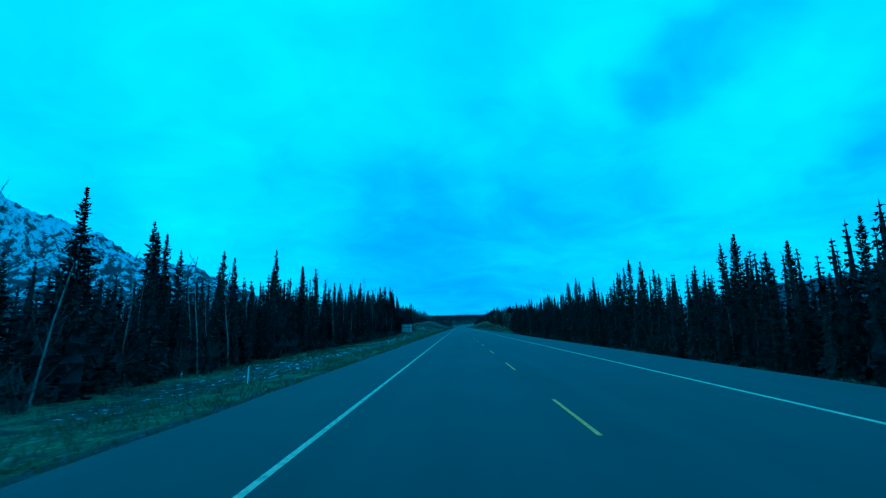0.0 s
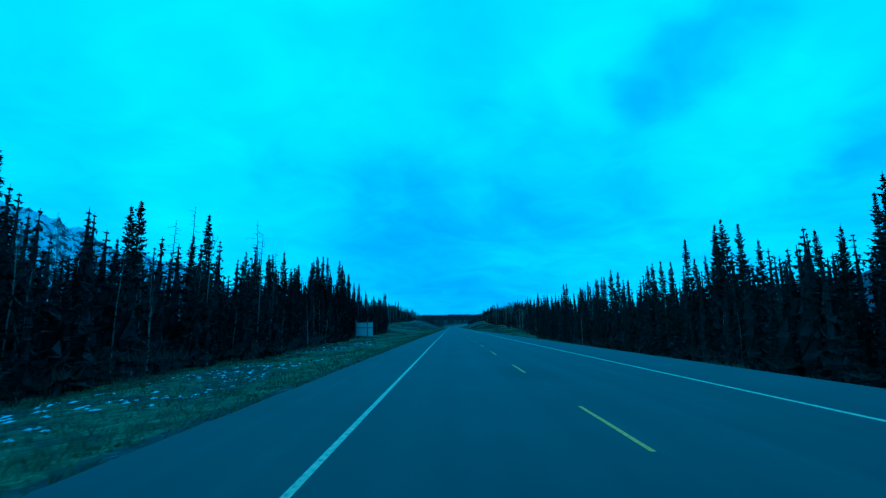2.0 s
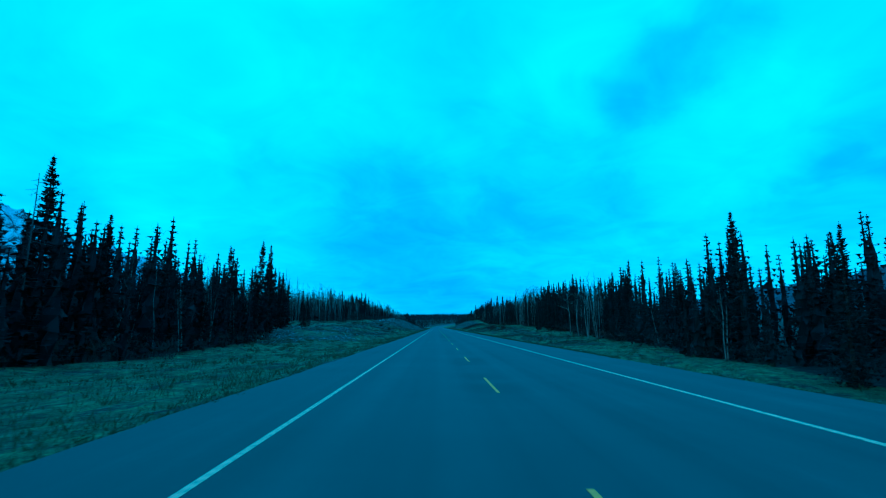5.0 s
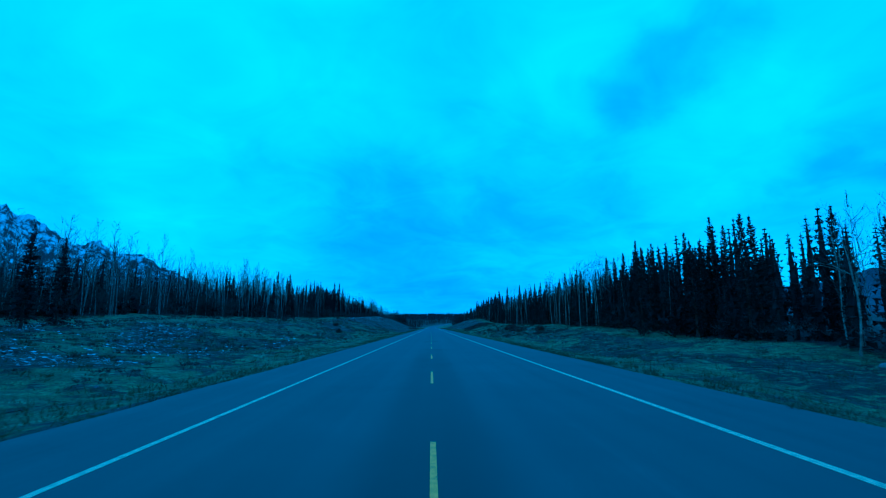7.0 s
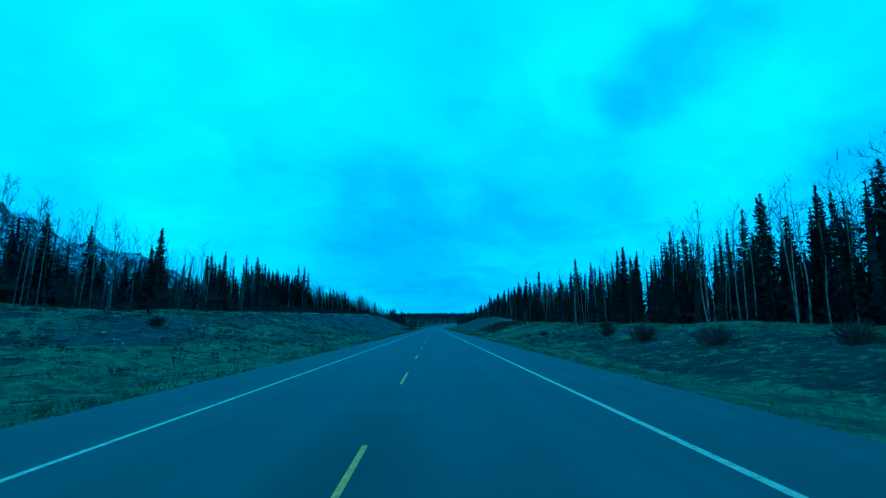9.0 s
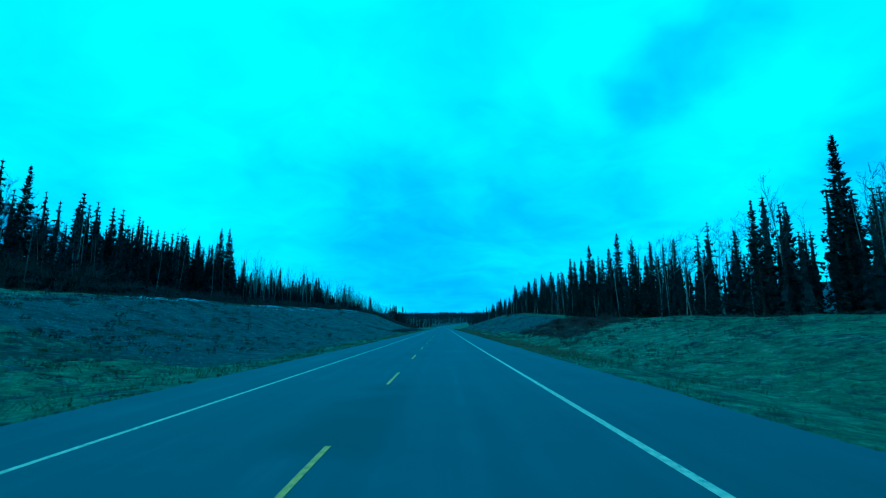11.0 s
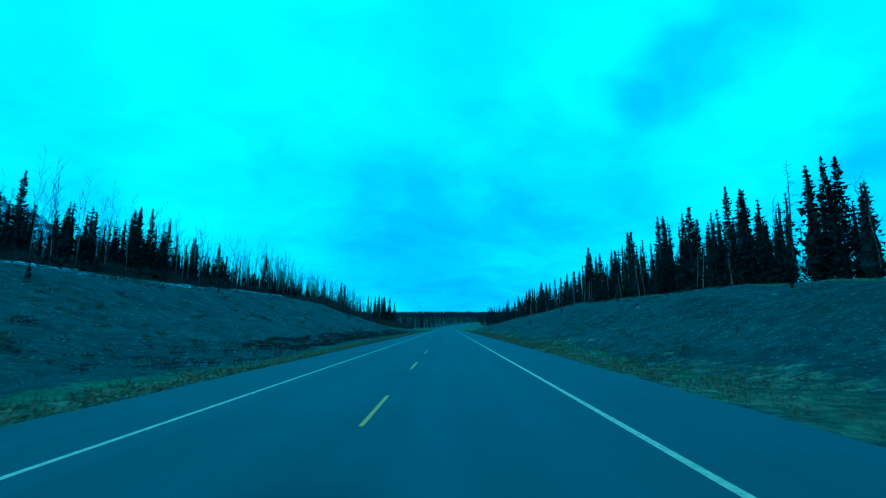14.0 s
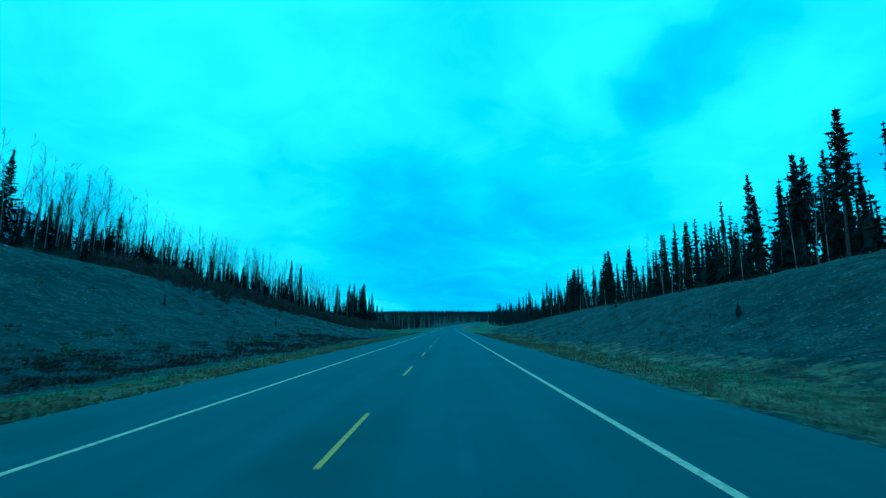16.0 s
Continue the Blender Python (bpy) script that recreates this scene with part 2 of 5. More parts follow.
STRAW = varied("straw_blades", [(0.12, 0.11, 0.055), (0.24, 0.21, 0.11), (0.38, 0.33, 0.18)])
STONES = varied("pale_stones", [(0.16, 0.155, 0.15), (0.34, 0.33, 0.31)])
# Far hill and its trees: distance haze is mixed into these bluish colours.
HAZY_NEEDLES = varied("far_spruce_needles", [(0.020, 0.025, 0.031), (0.034, 0.040, 0.048)])
HAZY_WOOD = mottled("far_forest", (0.016, 0.020, 0.025), (0.030, 0.035, 0.042), 0.02, 0.95, 0.5, 6.0)
POST_WOOD = mottled("weathered_post_wood", (0.13, 0.11, 0.09), (0.32, 0.27, 0.22), 5.0, 0.9, 0.003)
SIGN_WHITE = mottled("white_painted_panel", (0.62, 0.63, 0.62), (0.80, 0.80, 0.79), 1.3, 0.55, 0.001)


# ---------------------------------------------------------------- mesh helpers
def mesh_of(name, verts, faces, mat, smooth=False):
    me = bpy.data.meshes.new(name)
    me.from_pydata([tuple(v) for v in verts], [], faces)
    me.materials.append(mat)
    if smooth:
        me.shade_smooth()
    me.update()
    return me


def part(name, me, parent, label=""):
    ob = new(name, me)
    ob.parent = parent
    return tagged(ob, label)


class Soup:
    """Gathers points and faces of many small shapes for one mesh."""

    def __init__(self):
        self.v, self.f = [], []

    def poly(self, pts):
        k = len(self.v)
        self.v.extend(pts)
        self.f.append(tuple(range(k, k + len(pts))))

    def tube(self, pts, radii, sides=5):
        k = len(self.v)
        for i, (p, r) in enumerate(zip(pts, radii)):
            p = Vector(p)
            d = (Vector(pts[min(i + 1, len(pts) - 1)]) - Vector(pts[max(i - 1, 0)])).normalized()
            a = d.orthogonal().normalized() if abs(d.z) < 0.99 else Vector((1, 0, 0))
            b = d.cross(a)
            for s in range(sides):
                w = 2 * math.pi * s / sides
                self.v.append(tuple(p + r * (math.cos(w) * a + math.sin(w) * b)))
        for i in range(len(pts) - 1):
            for s in range(sides):
                q = (s + 1) % sides
                self.f.append((k + i * sides + s, k + i * sides + q, k + (i + 1) * sides + q, k + (i + 1) * sides + s))

    def box(self, lo, hi):
        k = len(self.v)
        for z in (lo[2], hi[2]):
            self.v += [(lo[0], lo[1], z), (hi[0], lo[1], z), (hi[0], hi[1], z), (lo[0], hi[1], z)]
        for q in ((3, 2, 1, 0), (4, 5, 6, 7), (0, 1, 5, 4), (1, 2, 6, 5), (2, 3, 7, 6), (3, 0, 4, 7)):
            self.f.append(tuple(k + i for i in q))

    def mesh(self, name, mat, smooth=False):
        return mesh_of(name, self.v, self.f, mat, smooth)

    def triangles(self):
        """The shape as an array of separate triangles."""
        v = np.array(self.v, dtype=np.float32)
        f = [(q[0], q[k], q[k + 1]) for q in self.f for k in range(1, len(q) - 1)]
        return v[np.array(f)]


def mesh_from_triangles(name, tris, mat):
    """One mesh from an array of triangles, shape (n, 3, 3)."""
    n = len(tris)
    me = bpy.data.meshes.new(name)
    me.vertices.add(n * 3)
    me.vertices.foreach_set("co", np.ascontiguousarray(tris, dtype=np.float32).ravel())
    me.loops.add(n * 3)
    me.loops.foreach_set("vertex_index", np.arange(n * 3, dtype=np.int32))
    me.polygons.add(n)
    me.polygons.foreach_set("loop_start", np.arange(0, n * 3, 3, dtype=np.int32))
    me.materials.append(mat)
    me.update(calc_edges=True)
    return me


def moved(tris, x, y, z, turn, wide, tall):
    """A copy of an array of triangles, turned about z, scaled and set down."""
    c, s = math.cos(turn) * wide, math.sin(turn) * wide
    m = np.array(((c, -s, 0), (s, c, 0), (0, 0, tall)), dtype=np.float32)
    return tris @ m.T + np.array((x, y, z), dtype=np.float32)


# ---------------------------------------------------------------- the lie of the land
def bend(y):
    """How far the road has turned aside, far ahead."""
    return 5.5e-4 * max(0.0, y - 740.0) ** 2 if y < 1000 else 37.2 + 0.286 * (y - 1000)


def climb(y):
    """How far the road has climbed, far ahead."""
    return 0.6e-4 * max(0.0, y - 680.0) ** 2 if y < 1000 else 6.144 + 0.02 * (y - 1000)


KNOWN = {}


def table(y, rows, k):
    """The rows' column k, read off at y metres along the road."""
    key = (y, k, id(rows))
    if key not in KNOWN:
        KNOWN[key] = float(np.interp(y, [r[0] for r in rows], [r[k] for r in rows]))
    return KNOWN[key]


# along the road: left paint, right paint, left asphalt edge, right asphalt edge
ROAD = ((-80, -3.74, 4.1, -6.1, 7.2), (110, -3.68, 4.0, -6.0, 7.1), (219, -3.45, 4.06, -5.4, 6.4), (392, -2.8, 3.68, -4.9, 6.4), (457, -2.92, 3.82, -5.0, 6.6), (2000, -2.98, 3.82, -5.0, 6.6))
# along the road: ditch out, ditch height, bank out, bank height, wood's edge out, height behind the bank
LEFT = ((-80, 13, -0.9, 21, -1.3, 15.5, -1.3), (20, 13, -0.9, 21, -1.3, 15.5, -1.3), (60, 13, -0.9, 21, -1.3, 17, -1.3), (105, 13.5, -0.9, 21, -1.3, 19, -1.3), (152, 14, -0.9, 22, -1.2, 22, -1.2), (215, 12, -0.7, 24, -0.5, 22, 0.0),
        (236, 10, -0.6, 28, 1.0, 36, 1.6), (280, 10, -0.5, 28, 2.2, 37, 3.0), (340, 10, -0.5, 29, 2.8, 37, 3.6),
        (400, 10, -0.3, 31, 4.6, 38, 5.2), (440, 10, -0.2, 34, 5.4, 41, 6.0), (500, 10, -0.2, 36, 6.9, 40, 7.6),
        (545, 10, -0.2, 36, 8.0, 40, 8.6), (580, 10.5, -0.2, 35, 5.4, 40, 7.6), (615, 11, -0.3, 30, 1.6, 38, 6.5),
        (680, 11, -0.4, 24, 0.5, 29, 3.0), (740, 10, -0.8, 24, -0.8, 26, -0.8),
        (850, 9, -1.0, 15, -1.3, 16, -1.3), (2500, 9, -1.0, 15, -1.3, 16, -1.3))
RIGHT = ((-80, 14, -2.2, 20, -2.4, 19, -2.4), (150, 14, -2.2, 20, -2.4, 19.5, -2.4), (200, 13, -1.4, 22, -1.0, 20.5, -0.9),
         (250, 12, -0.7, 24, 0.0, 25, 0.3), (300, 11, -0.6, 25, 1.3, 28, 1.6), (380, 11, -0.5, 24, 2.0, 28, 2.4),
         (430, 11, -0.4, 25, 2.6, 29, 2.8), (455, 11, -0.3, 24, 3.8, 29, 4.2), (485, 11, -0.2, 25, 4.9, 30, 5.5),
         (530, 11, -0.2, 27, 6.0, 31, 6.6), (560, 11, -0.2, 27, 5.2, 31, 5.6), (590, 11, -0.3, 25, 4.2, 31, 4.6),
         (640, 11, -0.3, 22, 2.3, 28, 4.0), (690, 11, -0.4, 20, 0.8, 25, 2.5), (760, 11, -0.3, 18, 1.2, 24, 2.0), (850, 11, -0.2, 18, 2.5, 24, 3.0), (2500, 11, -0.2, 18, 2.5, 24, 3.0))


def land(x, y):
    """Height of the ground."""
    x = x - bend(y)
    rows, u = (LEFT, -x) if x < 0 else (RIGHT, x)
    edge = -table(y, ROAD, 3) if x < 0 else table(y, ROAD, 4)
    dx, dz, bx, bz, wx, fz = (table(y, rows, k) for k in range(1, 7))
    if u < edge + 0.05:
        return climb(y) - 0.14
    prof_u = [edge, dx, (dx * 2 + bx) / 3, (dx + bx * 2) / 3, bx, bx + 12, 200, 4000]
    prof_z = [-0.06, dz, dz + (bz - dz) * 0.3, dz + (bz - dz) * 0.78, bz, fz, fz + 2, fz + 30]
    z = climb(y) + float(np.interp(u, prof_u, prof_z))
    rough = min(1.0, max(0.0, (u - edge) / 4.0))
    z += rough * (0.40 * noise.noise((x * 0.11, y * 0.07, 0.0)) + 0.20 * noise.noise((x * 0.33, y * 0.25, 5.0)) + 0.13 * noise.noise((x * 0.8, y * 0.6, 8.0)) + 0.06 * noise.noise((x * 1.7, y * 1.3, 2.0)))
    return z


def cover(x, y):
    """Shares of grass, bare earth, snow and straw-coloured grass."""
    x = x - bend(y)
    rows, u = (LEFT, -x) if x < 0 else (RIGHT, x)
    edge = -table(y, ROAD, 3) if x < 0 else table(y, ROAD, 4)
    dx, dz, bx, bz, wx, fz = (table(y, rows, k) for k in range(1, 7))
    grass = 1.0 if u < wx - 0.5 else max(0.0, 1 - (u - wx + 0.5) / 3.0)
    bank = min(1.0, max(0.0, (bz - 1.2) / 1.5))
    earth = bank * (0.75 if (dx + 3.0 if y < 368 else edge + 2.6 if x < 0 else dx + (0.0 if y > 440 else 3.0)) < u < bx + 0.3 else 0.0)
    if u < edge + 0.5:
        earth = 1.0
    snow = 0.0
    if x < 0:
        if 0 < y < 92 and 9.0 < u < 15:
            snow = 0.40
        if 112 < y < 150 and 11 < u < 21:
            snow = 0.47
        if 214 < y < 272 and 12 < u < 32:
            snow = 0.42
        if y > 405 and bx - 6.0 < u < bx + 0.8:
            snow = 0.45
    if noise.noise((x * 0.22, y * 0.13, 3.0)) < 0.02:
        snow *= 0.5
    if x > 0 and y < 425 and u > edge + 0.5:
        earth *= 0.35 if y < 400 else 0.7
    if x < 0 and y < 368 and u > edge + 0.5:
        earth *= 0.45 if noise.noise((x * 0.12, y * 0.05, 6.0)) < 0.1 else 0.8
    # rough dark growth in a band between the verge and the grassy crest
    if x > 0 and 215 < y < 345 and dx + 0.5 < u < bx - 3 and noise.noise((x * 0.2, y * 0.09, 21.0)) > -0.2:
        grass = 0.4
    if x < 0 and 236 < y < 368 and dx + 1 < u < bx - 1 and noise.noise((x * 0.2, y * 0.08, 22.0)) > -0.05:
        grass = 0.42
    if x > 0 and 396 < y < 432 and 15 < u < 23:
        grass = 0.35
    out = u - edge
    straw = (max(0.0, 1 - abs(out - 1.5) / 1.8) if x > 0 else max(0.0, 1 - abs(out - 0.9) / 1.1)) * min(1.0, max(0.25, (y - 300) / 120))
    if x > 0 and 300 < y < 500:
        straw = max(straw, (0.66 if noise.noise((x * 0.16, y * 0.045, 12.0)) > -0.12 else 0.25) * max(0.0, 1 - abs(y - 390) / 70) * (1.0 if u < bx + 4 else 0.0))
    if y > 380 and u < (dx + 2.0 if x > 0 else edge + 1.2):
        straw = max(straw, (0.56 if noise.noise((x * 0.3, y * 0.06, 31.0)) > -0.1 else 0.3) * min(1.0, (y - 380) / 50))
    if x < 0 and 236 < y < 400:
        straw = max(straw, (0.55 if noise.noise((x * 0.2, y * 0.05, 15.0)) > -0.15 else 0.2) * (1.0 if bx - 1 < u < bx + 9 else 0.3))
    return grass, earth, snow, straw


def build_ground():
    xs = sorted({*np.round(np.arange(-40, 40.1, 0.7), 3), *range(-70, 71, 5), *(s * v for v in (80, 110, 160, 240, 400, 700, 1200, 2200, 4200) for s in (-1, 1))})
    ys = sorted({*range(-40, 0, 4), *range(0, 620, 1), *range(620, 640, 2), *range(640, 1000, 10), *range(1000, 2000, 50), *(-4000, -2000, -800, -300, -120, -70, 2500, 3200, 4500)})
    verts = [(float(x) + bend(y), float(y), land(float(x) + bend(y), float(y))) for y in ys for x in xs]
    w = len(xs)
    faces = [(j * w + i, j * w + i + 1, (j + 1) * w + i + 1, (j + 1) * w + i) for j in range(len(ys) - 1) for i in range(w - 1)]
    me = mesh_of("ground", verts, faces, GROUND, True)
    col = me.color_attributes.new("cover", "FLOAT_COLOR", "POINT")
    flat = []
    for x, y, z in verts:
        flat += cover(x, y)
    col.data.foreach_set("color", flat)
    return tagged(new("ground", me), "rough roadside ground of dry grass, gravelly earth and patches of old snow", "ground", kind="structure")


build_ground()


def strip(name, rows, z0, z1, mat):
    """A long slab that follows the road; rows of (y, x left, x right)."""
    s = Soup()
    for (ya, la, ra), (yb, lb, rb) in zip(rows, rows[1:]):
        ha, hb = climb(ya), climb(yb)
        s.poly([(la, ya, z1 + ha), (ra, ya, z1 + ha), (rb, yb, z1 + hb), (lb, yb, z1 + hb)])
        s.poly([(la, ya, z0 + ha), (la, ya, z1 + ha), (lb, yb, z1 + hb), (lb, yb, z0 + hb)])
        s.poly([(ra, ya, z1 + ha), (ra, ya, z0 + ha), (rb, yb, z0 + hb), (rb, yb, z1 + hb)])
    return s.mesh(name, mat)


def build_road():
    ys = [-80, 0, 55, 110, 165, 219, 300, 380, 457, 550, 650, *range(680, 1000, 10)]
    def ragged(y, k):
        return 0.07 * noise.noise((y * 0.31, k * 7.0, 2.0)) + 0.05 * noise.noise((y * 1.3, k * 3.0, 9.0))
    fine = [float(v) for v in range(-80, 650, 1)] + [float(v) for v in range(650, 1001, 10)]
    rows = [(y, table(y, ROAD, 3) + bend(y) + ragged(y, 1), table(y, ROAD, 4) + bend(y) + ragged(y, 2)) for y in fine]
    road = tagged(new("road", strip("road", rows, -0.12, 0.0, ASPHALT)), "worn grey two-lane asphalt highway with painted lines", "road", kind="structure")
    for k in (1, 2):
        half = 0.045 if k == 1 else 0.06
        rows = [(y, table(y, ROAD, k) + bend(y) - half, table(y, ROAD, k) + bend(y) + half) for y in ys]
        part("edge_line", strip("edge_line", rows, 0.001, 0.005, WHITE_LINE), road, "worn solid white edge line")
    s = Soup()
    s.box((-0.036, 0, 0.001), (0.036, 3.0, 0.005))
    me = s.mesh("centre_dash", YELLOW_LINE)
    s = Soup()
    s.box((-0.034, 0.2, 0.001), (0.03, 2.8, 0.003))
    faint = s.mesh("faded_dash", FADED_LINE)
    for k in range(-3, 80):
        y = 6.35 + 9 * k
        gone = 474 < y < 508
        ob = part("centre_dash", faint if gone else me, road, "nearly worn away centre line dash" if gone else "yellow centre line dash")
        ob.matrix_basis = pose(bend(y), y, climb(y + 1.5))


build_road()


# ---------------------------------------------------------------- trees
def spruce_crown(rng, height, width, base=0.06, gaps=0.12, taper=0.8, whorl=0.30, per=7, sprays=4, size=0.36, levels=170, heart=1.0):
    """A narrow cone of drooping boughs, each set with ragged tufts of needles, that ends in a thin leader."""
    s = Soup()
    swing, thin = rng.random() * 6, rng.uniform(0.5, 0.85)
    up = Vector((0, 0, 1))

    def reach_at(u):
        r = width * (1 - u) ** taper * (0.5 + 0.5 * min(1.0, u / 0.12))
        r *= 1 + 0.13 * math.sin(u * height * 1.9 + swing) + 0.10 * math.sin(u * height * 4.3 + 2 * swing)
        return r * (1 - 0.3 * math.exp(-((u - thin) / 0.035) ** 2))

    z, turn = height * base, rng.random() * 6
    while z < height * 0.985:
        u = (z / height - base) / (1 - base)
        reach, lopsided = reach_at(u), rng.random() * 6.28
        n = max(4, round(per * (1.05 - 0.4 * u)))
        for i in range(n):
            if rng.random() < gaps:
                continue
            a = turn + 2 * math.pi * (i + 0.8 * rng.random()) / n
            out = Vector((math.cos(a), math.sin(a), 0))
            across = Vector((-out.y, out.x, 0))
            r = max(0.10, reach * rng.uniform(0.55, 1.15) * (1 + 0.2 * math.cos(a - lopsided)))
            root = Vector((0, 0, z + whorl * rng.uniform(-0.35, 0.35) * min(1.0, 2.5 * (1 - u))))
            tip = root + out * r + up * r * (0.75 * u - 0.42 + rng.uniform(-0.15, 0.15))
            for k in range(sprays):
                f = (0.2 if sprays > 2 else 0.0) + (0.8 if sprays > 2 else 0.95) * (k + rng.uniform(0.2, 0.9)) / sprays
                p = root.lerp(tip, f) - up * 0.12 * r * math.sin(3.0 * f)
                w = size * rng.uniform(0.65, 1.3) * (0.3 + 0.7 * min(1.0, r / 0.9)) * (1.2 - 0.5 * f)
                side = across * w * rng.uniform(0.35, 0.75)
                q = p + out * w * rng.uniform(0.6, 1.25) + up * w * rng.uniform(-0.35, 0.25) + across * w * rng.uniform(-0.4, 0.4)
                s.poly([p + side - out * w * 0.3, p - side - out * w * 0.3, q])
                if k % 2 or sprays > 2:
                    s.poly([p - out * w * 0.45, p + out * w * 0.45, p + across * w * rng.uniform(-0.5, 0.5) - up * w * rng.uniform(0.45, 0.95)])
        turn += 2.4
        z += whorl * (0.45 + 0.65 * (1 - u)) * rng.uniform(0.8, 1.2)
    for i in range(3):
        a = i * 2.1 + turn
        s.poly([(0, 0, height * rng.uniform(0.995, 1.01)), (0.06 * math.cos(a), 0.06 * math.sin(a), height * 0.955), (0.06 * math.cos(a + 2), 0.06 * math.sin(a + 2), height * 0.95)])
    # dense inner twigs close about the stem
    for k in range(levels):
        u = 0.92 * rng.random() ** 1.15
        r, a, w = reach_at(u) * 0.55 * math.sqrt(rng.random()), rng.random() * 6.28, heart * rng.uniform(0.75, 1.3) * (0.07 + 0.30 * (reach_at(u) / width) ** 0.8)
        p = Vector((r * math.cos(a), r * math.sin(a), (base + (1 - base) * u) * height))
        s.poly([p + Vector((rng.uniform(-1, 1), rng.uniform(-1, 1), rng.uniform(-1.4, 1.4))) * w for _ in range(3)])
    # a tight spire of short twigs round the stem, where the boughs are sparse
    if sprays < 3 and heart < 2:
        rings = []
        for k in range(7):
            u = 0.99 * k / 6
            r = reach_at(u) * rng.uniform(0.22, 0.34) + 0.04 * (1 - u)
            rings.append([(r * rng.uniform(0.7, 1.3) * math.cos(i * 1.571 + k), r * rng.uniform(0.7, 1.3) * math.sin(i * 1.571 + k), (base + (1 - base) * u) * height) for i in range(4)])
        for p, q in zip(rings, rings[1:]):
            for i in range(4):
                s.poly([p[i], p[(i + 1) % 4], q[(i + 1) % 4]])
                s.poly([p[i], q[(i + 1) % 4], q[i]])
    return s


def trunk_mesh(rng, height, thick, mat, bow=0.0, sides=6):
    s = Soup()
    pts, radii = [], []
    for i in range(8):
        t = i / 7
        pts.append((bow * math.sin(t * 3.0) * rng.uniform(0.8, 1.2), bow * 0.5 * math.sin(t * 4.5), t * height - 0.25))
        radii.append(thick * (1 - 0.88 * t) * (1.25 if i == 0 else 1.0))
    s.tube(pts, radii, sides)
    return s, pts, radii


def make_spruce(rng, height, width, label, base=0.06, gaps=0.12, taper=0.6):
    tree = tagged(new("spruce_tree"), label, "spruce tree", "roadside spruces")
    s, _, _ = trunk_mesh(rng, height * 0.97, 0.011 * height + 0.02, BARK)
    for i in range(30 if base > 0.2 else 0):
        a, z, r = rng.random() * 6.28, height * base * rng.uniform(0.35, 1.05), rng.uniform(0.25, 0.8)
        s.tube([(0, 0, z), (r * math.cos(a), r * math.sin(a), z - r * rng.uniform(0.0, 0.5))], [0.014, 0.004], 3)
    part("trunk", s.mesh("trunk", BARK), tree)
    part("crown", spruce_crown(rng, height, width, base, gaps, taper).mesh("crown", NEEDLES), tree)
    return tree


def twig_spray(s, rng, p, way, long, fine, thick=0.02):
    """A thin branch from p along way that forks into fine upswept twigs."""
    side = way.cross(Vector((0, 0, 1))).normalized() if abs(way.z) < 0.98 else Vector((1, 0, 0))
    bow = p + way * long * 0.55 + Vector((0, 0, -0.04 * long))
    e = p + way * long + Vector((0, 0, 0.14 * long))
    s.poly([p - side * thick, p + side * thick, bow + side * thick * 0.5, bow - side * thick * 0.5])
    s.poly([bow - side * thick * 0.5, bow + side * thick * 0.5, e])
    for k in range(fine):
        f = 0.2 + 0.75 * (k + rng.random()) / fine
        o = p.lerp(bow, f / 0.55) if f < 0.55 else bow.lerp(e, (f - 0.55) / 0.45)
        d = (way + Vector((rng.uniform(-1, 1), rng.uniform(-1, 1), rng.uniform(-0.1, 1.0))) * 0.8).normalized() * long * rng.uniform(0.2, 0.45) * (1.25 - f * 0.6)
        s.poly([o - side * thick * 0.4, o + side * thick * 0.4 + Vector((0, 0, 0.01)), o + d])
        for j in range(2):
            h = o + d * rng.uniform(0.35, 0.8)
            g = (d.normalized() + Vector((rng.uniform(-1, 1), rng.uniform(-1, 1), rng.uniform(0.0, 0.9))) * 0.8) * d.length * rng.uniform(0.3, 0.6)
            s.poly([h, h + side * thick * 0.55 + Vector((0, 0, 0.006)), h + g])


def make_bare_tree(rng, height, label, limbs=24, spread=0.2, start=0.35):
    """A leafless birch or aspen with a slender pale stem and upswept feathery limbs."""
    tree = tagged(new("bare_birch_tree"), label, "birch tree", "bare roadside birches")
    s, pts, radii = trunk_mesh(rng, height * 0.96, 0.0052 * height + 0.010, PALE_BARK, 0.35 * rng.random() + 0.08, 7)
    part("trunk", s.mesh("trunk", PALE_BARK), tree)
    c = Soup()
    for i in range(limbs):
        t = start + (0.99 - start) * (i + rng.random()) / limbs
        k = t * 7
        p = Vector(pts[min(7, int(k))]).lerp(Vector(pts[min(7, int(k) + 1)]), k - int(k))
        w, long = rng.random() * 6.28, height * spread * (1.15 - t) * rng.uniform(0.6, 1.35) + 0.45
        way = Vector((math.cos(w), math.sin(w), rng.uniform(0.55, 1.5))).normalized()
        twig_spray(c, rng, p, way, long, 12, 0.018 + 0.018 * (1 - t))
    part("crown", c.mesh("crown", TWIGS), tree, "leafless grey twigs")
    return tree


